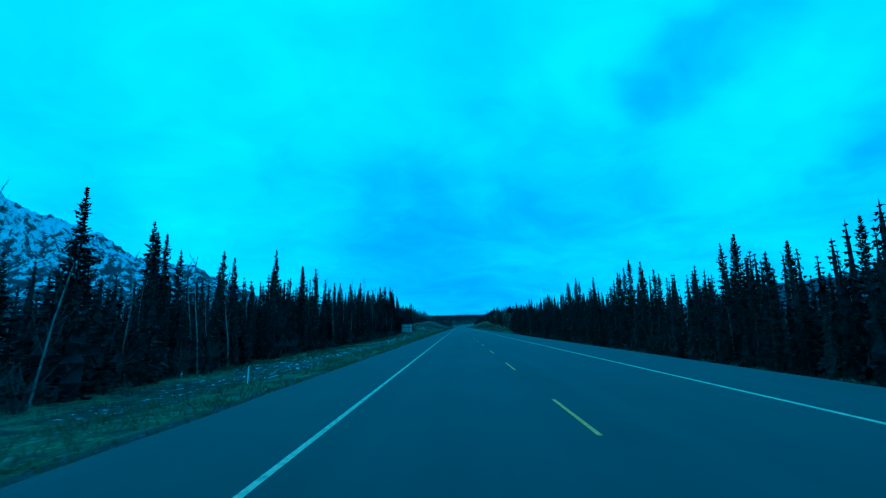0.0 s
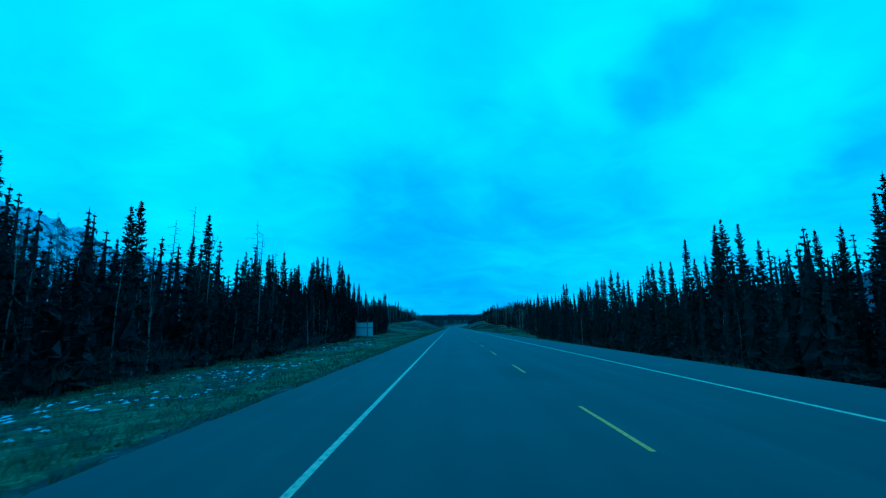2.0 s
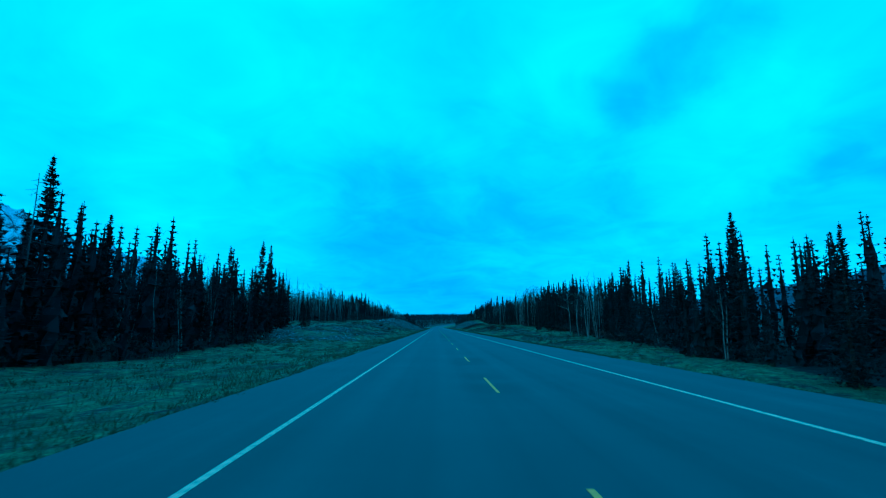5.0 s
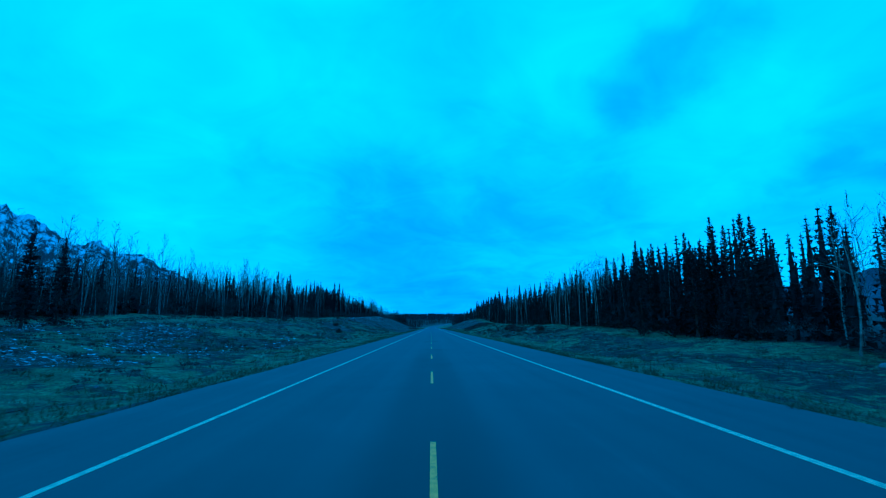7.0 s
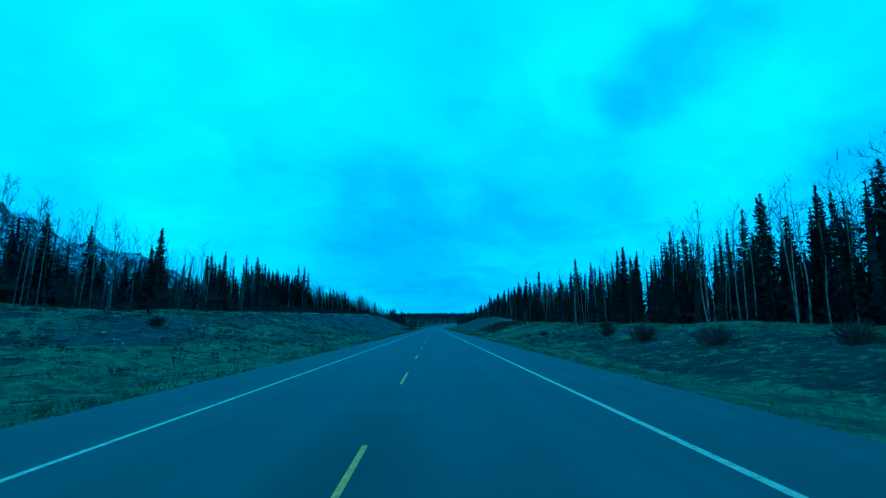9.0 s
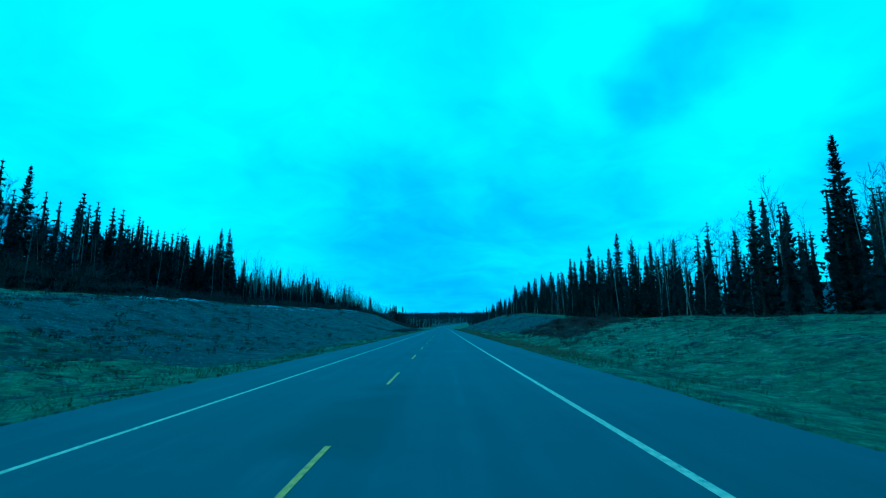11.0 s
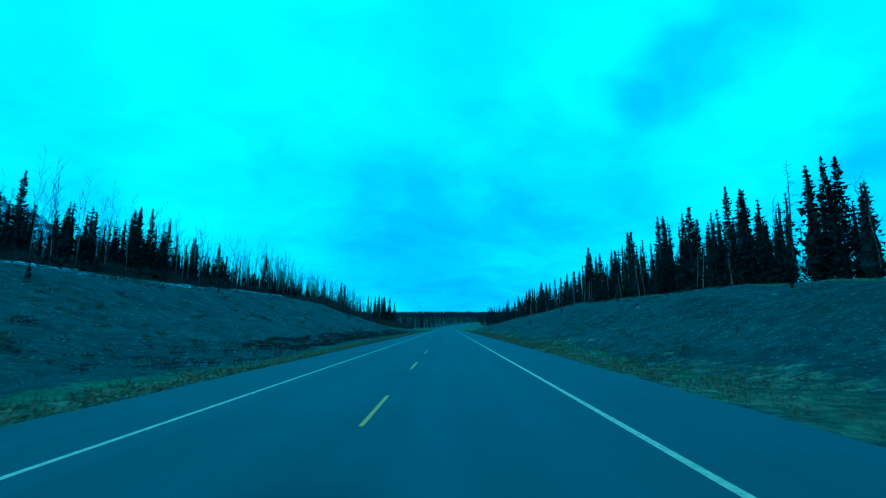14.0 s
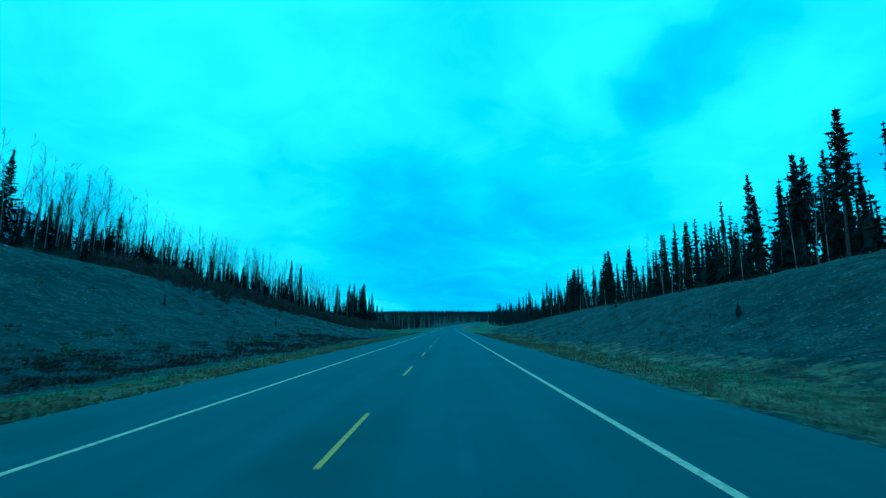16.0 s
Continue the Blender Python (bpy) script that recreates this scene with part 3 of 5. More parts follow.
def make_poplar(rng, height, label, fork=0.5):
    """A leafless poplar: a pale crooked stem that parts into arching limbs with a wide rounded head of twigs."""
    tree = tagged(new("bare_poplar_tree"), label, "poplar tree", "bare roadside poplars")
    s, pts, radii = trunk_mesh(rng, height * 0.86, 0.0062 * height + 0.012, PALE_BARK, 0.3 * rng.random() + 0.2, 7)
    part("trunk", s.mesh("trunk", PALE_BARK), tree)
    limbs, twigs = Soup(), Soup()
    for i in range(9):
        t = fork + (0.98 - fork) * (i + rng.random()) / 9
        k = t * 7
        p = Vector(pts[min(7, int(k))]).lerp(Vector(pts[min(7, int(k) + 1)]), k - int(k))
        w, long = rng.random() * 6.28, height * rng.uniform(0.15, 0.27) * (1.3 - 0.7 * t)
        out = Vector((math.cos(w), math.sin(w), 0))
        path = [p]
        for j, rise in enumerate((0.9, 0.55, 0.25, 0.5)):
            swing = Vector((rng.uniform(-1, 1), rng.uniform(-1, 1), rng.uniform(-0.4, 0.4))) * 0.45
            path.append(path[-1] + (out + Vector((0, 0, rise)) + swing).normalized() * long * 0.34)
        limbs.tube(path, [0.05 * (1.25 - t), 0.036 * (1.25 - t), 0.022, 0.014, 0.005], 4)
        for j in range(15):
            q = path[1 + j % 4].lerp(path[j % 4], rng.random() * 0.9)
            way = (out * rng.uniform(-0.2, 1.0) + Vector((rng.uniform(-0.8, 0.8), rng.uniform(-0.8, 0.8), rng.uniform(-0.1, 1.1)))).normalized()
            twig_spray(twigs, rng, q, way, long * rng.uniform(0.25, 0.55), 6, 0.014)
    part("limbs", limbs.mesh("limbs", PALE_BARK), tree, "crooked pale limbs")
    part("crown", twigs.mesh("crown", TWIGS), tree, "wide head of leafless twigs")
    return tree


def make_snag(rng, height, label):
    """A dead conifer: bare stem with short stiff branches."""
    tree = tagged(new("dead_spruce_tree"), label, "dead tree", "dead standing trees")
    s, pts, radii = trunk_mesh(rng, height, 0.008 * height + 0.015, DRY_WOOD, 0.1)
    part("trunk", s.mesh("trunk", DRY_WOOD), tree)
    c = Soup()
    for i in range(46):
        t = 0.25 + 0.73 * i / 46
        w = rng.random() * 6.28
        long = height * 0.16 * (1.1 - t) * (0.5 + rng.random()) + 0.2
        p = Vector((0.1 * math.sin(t * 3), 0.05 * math.sin(t * 4.5), t * height - 0.25))
        e = p + Vector((math.cos(w) * long, math.sin(w) * long, long * rng.uniform(-0.35, 0.25)))
        c.tube([p, e], [0.02, 0.006], 3)
        for j in range(3):
            m = p.lerp(e, 0.3 + 0.22 * j)
            c.tube([m, m + Vector((rng.uniform(-1, 1), rng.uniform(-1, 1), rng.uniform(-0.6, 0.3))) * long * 0.35], [0.010, 0.004], 3)
    part("crown", c.mesh("crown", DRY_WOOD), tree, "bare dead twigs")
    return tree


rng = random.Random(7)
SPRUCES = [make_spruce(rng, 12.0, w, "dark green spruce tree with a narrow ragged spire", b, g, p)
           for w, b, g, p in ((1.85, 0.03, 0.08, 0.85), (1.6, 0.05, 0.12, 0.78), (2.2, 0.02, 0.06, 0.95), (1.35, 0.08, 0.16, 0.7), (1.65, 0.10, 0.13, 0.82), (2.5, 0.02, 0.05, 1.0), (1.75, 0.04, 0.08, 0.8), (1.45, 0.08, 0.15, 0.75))]
SLIM = [make_spruce(rng, 12.0, w, "tall slim spruce tree with a bare lower stem", b, g, p) for w, b, g, p in ((1.35, 0.34, 0.14, 0.65), (1.2, 0.42, 0.16, 0.6), (1.5, 0.26, 0.12, 0.75))]
BIRCHES = [make_bare_tree(rng, 13.0, "leafless pale-barked birch tree at the wood's edge", n, sp, st) for n, sp, st in ((26, 0.22, 0.35), (30, 0.17, 0.45), (24, 0.28, 0.4), (28, 0.14, 0.5), (26, 0.19, 0.3))]
POPLARS = [make_poplar(rng, 13.0, "leafless poplar tree with crooked pale limbs at the wood's edge", f) for f in (0.42, 0.55, 0.48, 0.6)]
SNAGS = [make_snag(rng, 12.0, "dead grey conifer with bare branches") for _ in range(2)]
SPENT = set()
TALL = {"spruce_tree": 12.0, "bare_birch_tree": 13.0, "bare_poplar_tree": 13.0, "dead_spruce_tree": 12.0}


def plant(tree, x, y, height, turn=None, lean=0.0):
    """Stands a copy of a tree on the ground with that height; the first one of each shape is used itself."""
    kind = tree.name.split(".")[0]
    k = height / TALL[kind]
    m = pose(x, y, land(x, y), lean * math.cos(y), lean * math.sin(x * 3), rng.random() * 360 if turn is None else turn)
    fat = k ** 0.8
    if tree.name in SPENT:
        ob = copy_thing(tree, m)
    else:
        SPENT.add(tree.name)
        ob = tree
        ob.matrix_basis = m
    ob.scale = (fat, fat, k)
    return ob


TAKEN = []


def room(x, y, gap):
    return all((x - a) ** 2 + (y - b) ** 2 > gap * gap for a, b in TAKEN)


def wood_edge(side, y0, y1, count, share, low, high, deep=7.0):
    """Single trees along the front of a wood. share: spruce, birch, dead."""
    for i in range(count):
        y = y0 + (y1 - y0) * (i + rng.random()) / count
        u = table(y, LEFT if side < 0 else RIGHT, 5) + deep * rng.random() ** 1.4
        x = side * u + bend(y)
        if not room(x, y, 0.9):
            continue
        TAKEN.append((x, y))
        r = rng.random()
        if r < share[0]:
            plant(rng.choice(SLIM + SPRUCES[3:5] if side > 0 and y > 425 else SPRUCES), x, y, rng.uniform(low, high), lean=1.5)
        elif r < share[0] + share[1]:
            plant(rng.choice(BIRCHES), x, y, rng.uniform(low + 0.8, high + 0.8), lean=3.0)
        else:
            plant(rng.choice(SNAGS), x, y, rng.uniform(low, high), lean=3.0)


# single trees that stand out against the sky: kind, metres right of the centre line, along the road, height of the top
S, B, D, P, W = SPRUCES, BIRCHES, SNAGS, POPLARS, [SPRUCES[2], SPRUCES[5]]
MARKED = [
    [(D, -25.1, 81.9, 10.8), (S, -26.7, 98.5, 11.0), (S, -23.5, 103.6, 11.6), (D, -23.3, 114.8, 12.2), (S, -27.4, 64.3, 12.7), (S, -26.3, 73.0, 11.5),
     (S, -24.3, 73.0, 9.0), (D, -25.1, 76.6, 11.6), (S, -24.0, 95.2, 10.5), (S, -25.8, 105.6, 10.0), (S, -27.9, 120.8, 11.1), (S, -23.9, 155.7, 14.1),
     (S, -26.4, 148.4, 14.6), (S, -26.6, 145.7, 13.1), (D, -28.9, 154.8, 15.4), (S, -26.4, 170.4, 13.8), (S, -28.2, 189.7, 13.5), (S, -24.9, 224.0, 13.1),
     (D, -26.0, 120.3, 15.1), (S, -26.5, 120.8, 10.5), (S, -26.2, 121.3, 10.3), (S, -26.0, 123.6, 11.1), (S, -25.9, 124.7, 11.4), (D, -26.3, 126.4, 12.2), (S, -25.0, 126.5, 11.9), (S, -26.0, 35.5, 10.3)],
    [(S, -23.6, 216.6, 12.4), (S, -27.1, 29.9, 11.4), (S, -32.1, 45.5, 11.5), (S, -29.1, 42.2, 10.6), (S, -27.6, 41.8, 9.0), (S, -34.0, 62.0, 12.3),
     (S, -30.8, 59.5, 11.0), (B, -24.2, 88.9, 8.0), (B, -23.6, 86.0, 7.4), (S, -21.6, 153.0, 11.6), (S, -25.5, 141.3, 12.6)],
    [(S, 33.7, 102.4, 12.4), (S, 23.7, 109.0, 11.2), (S, 28.9, 85.4, 11.7), (S, 36.5, 65.0, 13.2), (S, 34.2, 63.0, 12.2), (S, 25.1, 92.2, 10.8),
     (S, 29.1, 136.9, 10.7), (S, 29.8, 112.0, 10.2), (S, 22.9, 139.2, 9.3), (S, 26.1, 257.0, 11.0), (S, 24.9, 174.0, 11.2), (S, 22.6, 194.0, 10.6),
     (S, 32.0, 178.7, 12.1), (S, 36.6, 185.1, 13.0), (S, 26.8, 184.5, 9.6), (S, 27.2, 157.5, 10.8), (S, 29.1, 160.4, 11.4), (B, 24.8, 152.8, 7.5)],
    [(S, 32.4, 271.5, 14.2), (S, 28.6, 269.9, 12.1), (S, 30.4, 378.2, 15.7), (S, 23.4, 270.6, 9.9),
     (S, 27.0, 276.2, 11.3), (S, 31.7, 267.6, 12.4), (S, 34.0, 257.3, 11.8), (S, 42.3, 300.7, 16.0), (S, 29.2, 337.0, 13.0), (S, 31.0, 435.7, 14.8),
     (S, 33.8, 362.5, 15.3), (S, 35.1, 329.2, 15.0), (B, 36.0, 322.0, 16.0), (S, 34.7, 343.6, 14.4), (S, 30.5, 426.1, 15.2)],
    [(S, 33.2, 444.8, 19.0), (S, 31.6, 451.0, 16.3), (S, 33.2, 461.4, 18.6), (S, 31.7, 446.0, 15.4), (S, 36.4, 481.4, 17.2), (S, 37.2, 510.0, 18.9),
     (S, 34.3, 524.6, 19.0), (S, 35.1, 545.7, 17.5), (S, 37.9, 551.7, 19.2), (S, 37.4, 539.7, 17.8), (S, 36.3, 494.4, 18.1), (D, 45.2, 510.3, 19.0),
     (D, 42.9, 527.3, 21.8), (S, 39.1, 523.5, 21.6), (S, 40.9, 515.9, 21.5), (S, 38.9, 535.1, 21.2), (S, 38.6, 561.9, 20.8), (S, 33.5, 588.7, 15.5)],
    [(S, 35.2, 435.0, 19.7), (S, 34.2, 576.7, 15.9), (S, 38.3, 576.9, 18.1), (S, 32.6, 598.6, 16.4), (S, 35.2, 666.9, 17.0), (B, 40.0, 439.0, 20.0)],
    [(S, -47.6, 363.6, 18.4), (S, -55.9, 400.1, 20.4), (S, -39.2, 370.8, 15.8), (S, -40.5, 390.6, 17.8), (B, -38.1, 339.0, 15.2), (S, -41.4, 438.0, 19.4),
     (B, -36.5, 283.0, 10.5), (B, -42.0, 288.0, 11.5), (S, -46.6, 444.2, 22.6), (S, -46.5, 442.8, 19.1), (S, -60.1, 487.2, 21.8), (S, -51.6, 495.1, 20.5),
     (S, -48.4, 479.4, 17.7), (S, -56.7, 464.0, 21.3), (S, -46.4, 508.9, 18.8), (S, -49.4, 514.0, 20.6), (S, -54.8, 530.9, 22.6), (S, -45.3, 532.4, 18.1)],
    [(S, -47.4, 527.9, 18.4), (B, -46.0, 579.4, 16.3), (B, -42.8, 552.1, 18.5), (S, -34.2, 677.9, 17.4), (S, -36.6, 681.5, 17.7), (S, -44.9, 639.2, 20.4),
     (S, -46.2, 651.8, 20.7), (S, -35.2, 672.0, 14.5), (S, -38.2, 668.0, 16.0), (S, -48.5, 449.0, 19.5)],
    [(S, -25.0, 56.9, 8.3), (S, -26.0, 60.5, 9.9), (S, -26.0, 71.4, 11.1), (S, -25.0, 75.7, 11.3), (S, 26.0, 74.8, 11.8), (S, 27.0, 73.7, 11.2),
     (S, 25.0, 67.4, 9.2), (S, 26.0, 64.5, 8.3), (S, 25.0, 44.5, 9.9), (S, 26.0, 32.3, 8.7), (S, 25.0, 37.6, 8.0), (S, 30.0, 286.2, 14.1),
     (S, 30.0, 281.4, 12.8), (S, 29.0, 288.5, 12.6), (S, 29.0, 281.8, 12.1)],
    [(S, -34.0, 692.8, 18.0), (S, -33.0, 689.0, 16.5), (S, -35.0, 696.0, 17.0), (S, -24.0, 640.0, 13.5), (S, -25.0, 648.0, 14.5), (S, -23.5, 655.0, 12.5), (S, -25.5, 632.0, 11.0),
     (S, -25.0, 150.2, 14.6), (S, -24.2, 148.4, 11.5), (S, -26.5, 152.0, 12.4), (S, -27.0, 146.0, 11.8), (D, -26.0, 102.9, 11.1), (D, -26.0, 105.5, 13.0), (S, -28.0, 232.0, 10.8), (S, -29.0, 236.5, 11.0), (S, -28.5, 241.0, 11.2),
     (S, -31.0, 234.0, 11.4), (S, -33.0, 240.0, 11.0), (B, -30.0, 239.0, 10.5), (S, -26.5, 228.5, 11.8), (B, -34.0, 245.0, 10.5)],
]
MARKED += [
    [(B, -40.0, 270.2, 14.0), (B, -40.0, 275.0, 14.6), (B, -40.5, 278.5, 15.2), (B, -41.0, 282.5, 14.8), (B, -40.0, 288.8, 15.6), (B, -40.0, 326.0, 16.4), (B, -39.0, 328.6, 15.6), (B, -41.0, 332.0, 15.7),
     (B, -40.0, 335.0, 14.2), (B, -42.0, 324.0, 17.0), (B, -44.0, 330.0, 17.8), (B, -38.5, 322.0, 15.2), (B, -39.0, 317.0, 15.4), (B, -43.0, 338.0, 15.8), (S, -40.0, 351.6, 16.2)],
    [(B, 30.0, 338.0, 15.1), (B, 30.5, 334.1, 14.8), (B, 31.0, 327.7, 14.6), (B, 29.5, 325.8, 12.7), (S, 30.0, 321.9, 13.3), (S, 30.5, 317.1, 12.5), (S, 30.0, 311.0, 12.4), (S, 30.0, 352.1, 13.7)],
    [(B, -42.0, 552.2, 20.8), (B, -42.0, 547.1, 20.6), (B, -41.0, 554.0, 19.6), (B, -42.5, 556.3, 18.9), (B, -42.0, 558.3, 19.8), (B, -42.0, 560.4, 21.2), (B, -42.5, 562.5, 20.5), (B, -41.5, 565.0, 19.4), (S, -42.0, 548.6, 18.6), (S, -42.5, 554.5, 15.1),
     (S, -44.0, 442.1, 22.1), (S, -44.0, 438.5, 18.9), (B, -44.0, 446.0, 16.3), (B, -44.0, 449.3, 16.8), (B, -44.5, 453.0, 16.5), (B, -44.0, 456.6, 17.1)],
    [(W, -33.5, 690.5, 15.5), (W, -35.0, 693.5, 16.8), (W, -34.0, 698.0, 15.0), (W, -36.0, 687.0, 15.8), (W, -32.5, 701.0, 13.5), (W, -37.0, 697.0, 16.2), (W, -31.0, 712.0, 11.5), (W, -30.0, 722.0, 10.5)],
    [(S, -44.0, 421.0, 15.2), (S, -45.0, 423.5, 16.0), (S, -44.0, 425.5, 17.4), (S, -43.0, 428.0, 17.8), (S, -44.5, 430.5, 17.6), (S, -43.5, 434.0, 17.2), (S, -46.0, 436.0, 17.0), (S, -42.5, 418.0, 14.8), (S, -41.5, 423.0, 14.0), (S, -46.5, 427.0, 16.6), (S, -42.0, 431.5, 15.0), (S, -47.0, 432.0, 17.5)],
    [(P, 23.5, 244.7, 8.9), (P, 24.0, 241.0, 8.6), (P, 24.5, 237.7, 9.0), (P, 24.0, 236.0, 9.0), (P, 23.5, 234.5, 8.5), (P, 24.0, 232.0, 8.2), (S, 26.0, 231.4, 8.6), (S, 26.0, 229.6, 8.8), (S, 25.5, 227.8, 9.6),
     (P, 30.0, 314.1, 13.7), (P, 30.0, 310.0, 14.4), (P, 29.5, 307.5, 15.0), (P, 30.0, 304.0, 15.2), (P, 30.5, 301.0, 14.6), (P, 30.0, 295.4, 14.6), (P, 29.0, 317.0, 12.6), (P, 30.0, 322.5, 13.2),
     (P, 30.5, 408.0, 14.0), (P, 31.0, 405.5, 14.0), (P, 30.5, 403.0, 13.6), (P, 30.0, 399.2, 11.6), (P, 30.0, 396.6, 13.3), (P, 30.5, 393.8, 13.4), (P, 31.0, 391.5, 12.6), (P, 30.0, 388.5, 12.8)],
    [(S, -28.0, 233.2, 12.5), (S, -28.0, 234.9, 11.2), (S, -27.0, 236.0, 10.2), (S, -28.0, 237.8, 9.7), (S, -28.5, 239.3, 11.0), (D, -28.0, 241.2, 12.0), (S, -28.0, 242.0, 9.7), (D, -27.5, 235.6, 11.4), (S, -28.0, 252.0, 8.7), (S, -28.0, 255.0, 8.2)],
    [(S, 27.0, 131.1, 10.3), (S, 27.0, 120.8, 12.0), (S, 27.0, 118.9, 9.2), (S, 27.0, 116.4, 9.2), (S, 27.0, 114.1, 11.0), (S, 27.0, 112.5, 12.7), (S, 27.0, 110.2, 11.5), (S, 27.0, 125.4, 9.7)],
    [(B, -21.5, 90.5, 6.4), (B, -22.5, 94.0, 7.0), (B, -21.0, 91.5, 5.8), (B, -23.0, 101.0, 7.2), (B, -20.8, 112.0, 6.8)],
    [(S, -25.0, 143.9, 12.7), (S, -25.0, 145.9, 14.2), (S, -25.0, 158.1, 15.1), (S, -25.0, 161.9, 14.4), (S, -25.0, 166.9, 13.4), (S, -25.0, 180.3, 12.5), (S, 26.0, 145.5, 11.2), (S, 26.0, 142.2, 10.4), (S, 26.0, 164.0, 9.6), (S, 26.0, 175.5, 11.4)],
]
SAPLINGS = [(22.4, 499, 1.1), (24.0, 508, 0.9), (20.5, 520, 0.7), (17.0, 531, 0.8), (23.0, 470, 0.9), (19.5, 455, 0.8), (21.0, 561, 1.0), (-26.0, 470, 1.0), (-31.0, 505, 0.9), (-20.0, 540, 0.8), (-16.0, 552, 0.9), (-28.0, 330, 1.1)]
for group in MARKED:
    for kind, x, y, top in group:
        TAKEN.append((x, y))
        plant(rng.choice(SLIM + SPRUCES[:1] if kind is S and x > 0 and 425 < y < 620 else kind), x, y, top - land(x, y), lean=1.0)
for x, y, h in SAPLINGS:
    tagged(plant(rng.choice(SPRUCES[2:3] + SPRUCES[5:]), x, y, h), "small young spruce on the bare bank", "spruce tree", "young spruces")

wood_edge(-1, 10, 75, 16, (0.62, 0.28, 0.1), 5.0, 7.5, 11.0)
wood_edge(-1, 75, 110, 8, (0.7, 0.2, 0.1), 7.5, 10.5, 11.0)
wood_edge(-1, 110, 235, 16, (0.74, 0.2, 0.06), 9.0, 12.5, 9.0)
wood_edge(1, 10, 235, 28, (0.9, 0.06, 0.04), 8.5, 11.5, 10.0)
wood_edge(-1, 238, 312, 24, (0.4, 0.58, 0.02), 5.5, 8.5, 14.0)
wood_edge(-1, 312, 400, 34, (0.36, 0.62, 0.02), 8.0, 11.5, 14.0)
wood_edge(1, 235, 296, 12, (0.88, 0.08, 0.04), 8.0, 11.5, 9.0)
wood_edge(1, 296, 350, 14, (0.5, 0.48, 0.02), 9.0, 13.0, 9.0)
wood_edge(1, 350, 400, 14, (0.66, 0.32, 0.02), 9.0, 12.0, 9.0)
wood_edge(-1, 400, 640, 64, (0.3, 0.68, 0.02), 6.5, 11.0, 12.0)
wood_edge(1, 400, 640, 32, (0.78, 0.17, 0.05), 9.0, 13.0, 9.0)


FILLERS = [spruce_crown(rng, 10.0, w, 0.02, 0.05, p, 0.80, 5, 2, 0.56, 30, 1.5).triangles() for w, p in ((1.8, 0.8), (1.6, 0.75), (2.1, 0.95), (1.5, 0.7), (1.9, 0.9), (1.7, 0.8), (2.3, 1.0))]
TOPS = [spruce_crown(rng, 10.0, w, 0.08, 0.04, p, 0.92, 5, 2, 0.60, 16, 1.6).triangles() for w, p in ((1.75, 0.82), (1.5, 0.75), (2.0, 0.92), (1.4, 0.7))]
YOUNG = [spruce_crown(rng, 10.0, w, 0.02, 0.05, p, 1.5, 5, 2, 0.75, 20, 2.2).triangles() for w, p in ((2.4, 0.9), (2.0, 0.8), (2.8, 1.0))]


def deep_wood(name, side, y0, y1, count, low, high, start, depth):
    """The spruces behind the front row, too many to tell apart."""
    made = []
    for i in range(count):
        y = y0 + (y1 - y0) * rng.random()
        u = table(y, LEFT if side < 0 else RIGHT, 5) + start + depth * rng.random() ** 1.3
        x = side * u + bend(y)
        h = low + (high - low) * rng.random() ** 1.5
        h *= 0.62 + 0.38 * min(1.0, max(0.0, (u - table(y, LEFT if side < 0 else RIGHT, 5)) / 5.0)) if high > 6 else 1.0
        shapes = YOUNG if high < 6 else TOPS if y < 650 and abs(u) > table(y, LEFT if side < 0 else RIGHT, 5) + 5 else FILLERS
        made.append(moved(rng.choice(shapes), x, y, land(x, y) - 0.1, rng.random() * 6.28, (h / 10) ** 0.7 * rng.uniform(0.85, 1.2), h / 10))
    return tagged(new(name, mesh_from_triangles(name, np.concatenate(made), NEEDLES)), "dense dark spruce wood behind the roadside trees", "forest", kind="stuff")


deep_wood("spruce_wood", -1, 5, 42, 150, 4.5, 7.5, 0.0, 20.0)
deep_wood("spruce_wood", -1, 42, 72, 120, 5.5, 9.5, 0.0, 20.0)
deep_wood("spruce_wood", -1, 72, 110, 130, 7.0, 11.5, 0.0, 20.0)
deep_wood("spruce_wood", -1, 136, 190, 120, 9.0, 13.5, 0.5, 12.0)
deep_wood("spruce_wood", 1, 5, 66, 90, 7.0, 10.5, 0.3, 14.0)
deep_wood("spruce_wood", -1, 110, 232, 270, 7.5, 13.0, 0.3, 18.0)
deep_wood("spruce_wood", 1, 84, 136, 70, 8.5, 11.5, 3.0, 8.0)
deep_wood("spruce_wood", 1, 5, 232, 460, 7.0, 12.0, 0.3, 18.0)
deep_wood("spruce_wood", -1, 218, 237, 40, 7.0, 11.0, 0.5, 14.0)
deep_wood("spruce_wood", -1, 236, 312, 190, 4.0, 8.0, 2.0, 34.0)
deep_wood("spruce_wood", -1, 312, 390, 210, 5.5, 10.5, 1.0, 30.0)
deep_wood("spruce_wood", -1, 404, 446, 80, 8.0, 12.5, 2.0, 10.0)
deep_wood("spruce_wood", 1, 392, 520, 110, 6.0, 10.0, 1.0, 8.0)
deep_wood("spruce_wood", -1, 385, 452, 120, 8.0, 14.0, 1.0, 18.0)
deep_wood("spruce_wood", 1, 232, 400, 360, 6.0, 12.5, 0.5, 20.0)
deep_wood("spruce_wood", 1, 268, 300, 60, 9.0, 13.0, 1.0, 12.0)
deep_wood("spruce_wood", -1, 460, 530, 110, 6.0, 10.5, 1.0, 14.0)
deep_wood("spruce_wood", -1, 545, 665, 130, 4.5, 8.0, -1.5, 7.0)
deep_wood("spruce_wood", -1, 445, 640, 170, 4.5, 8.5, 0.0, 8.0)
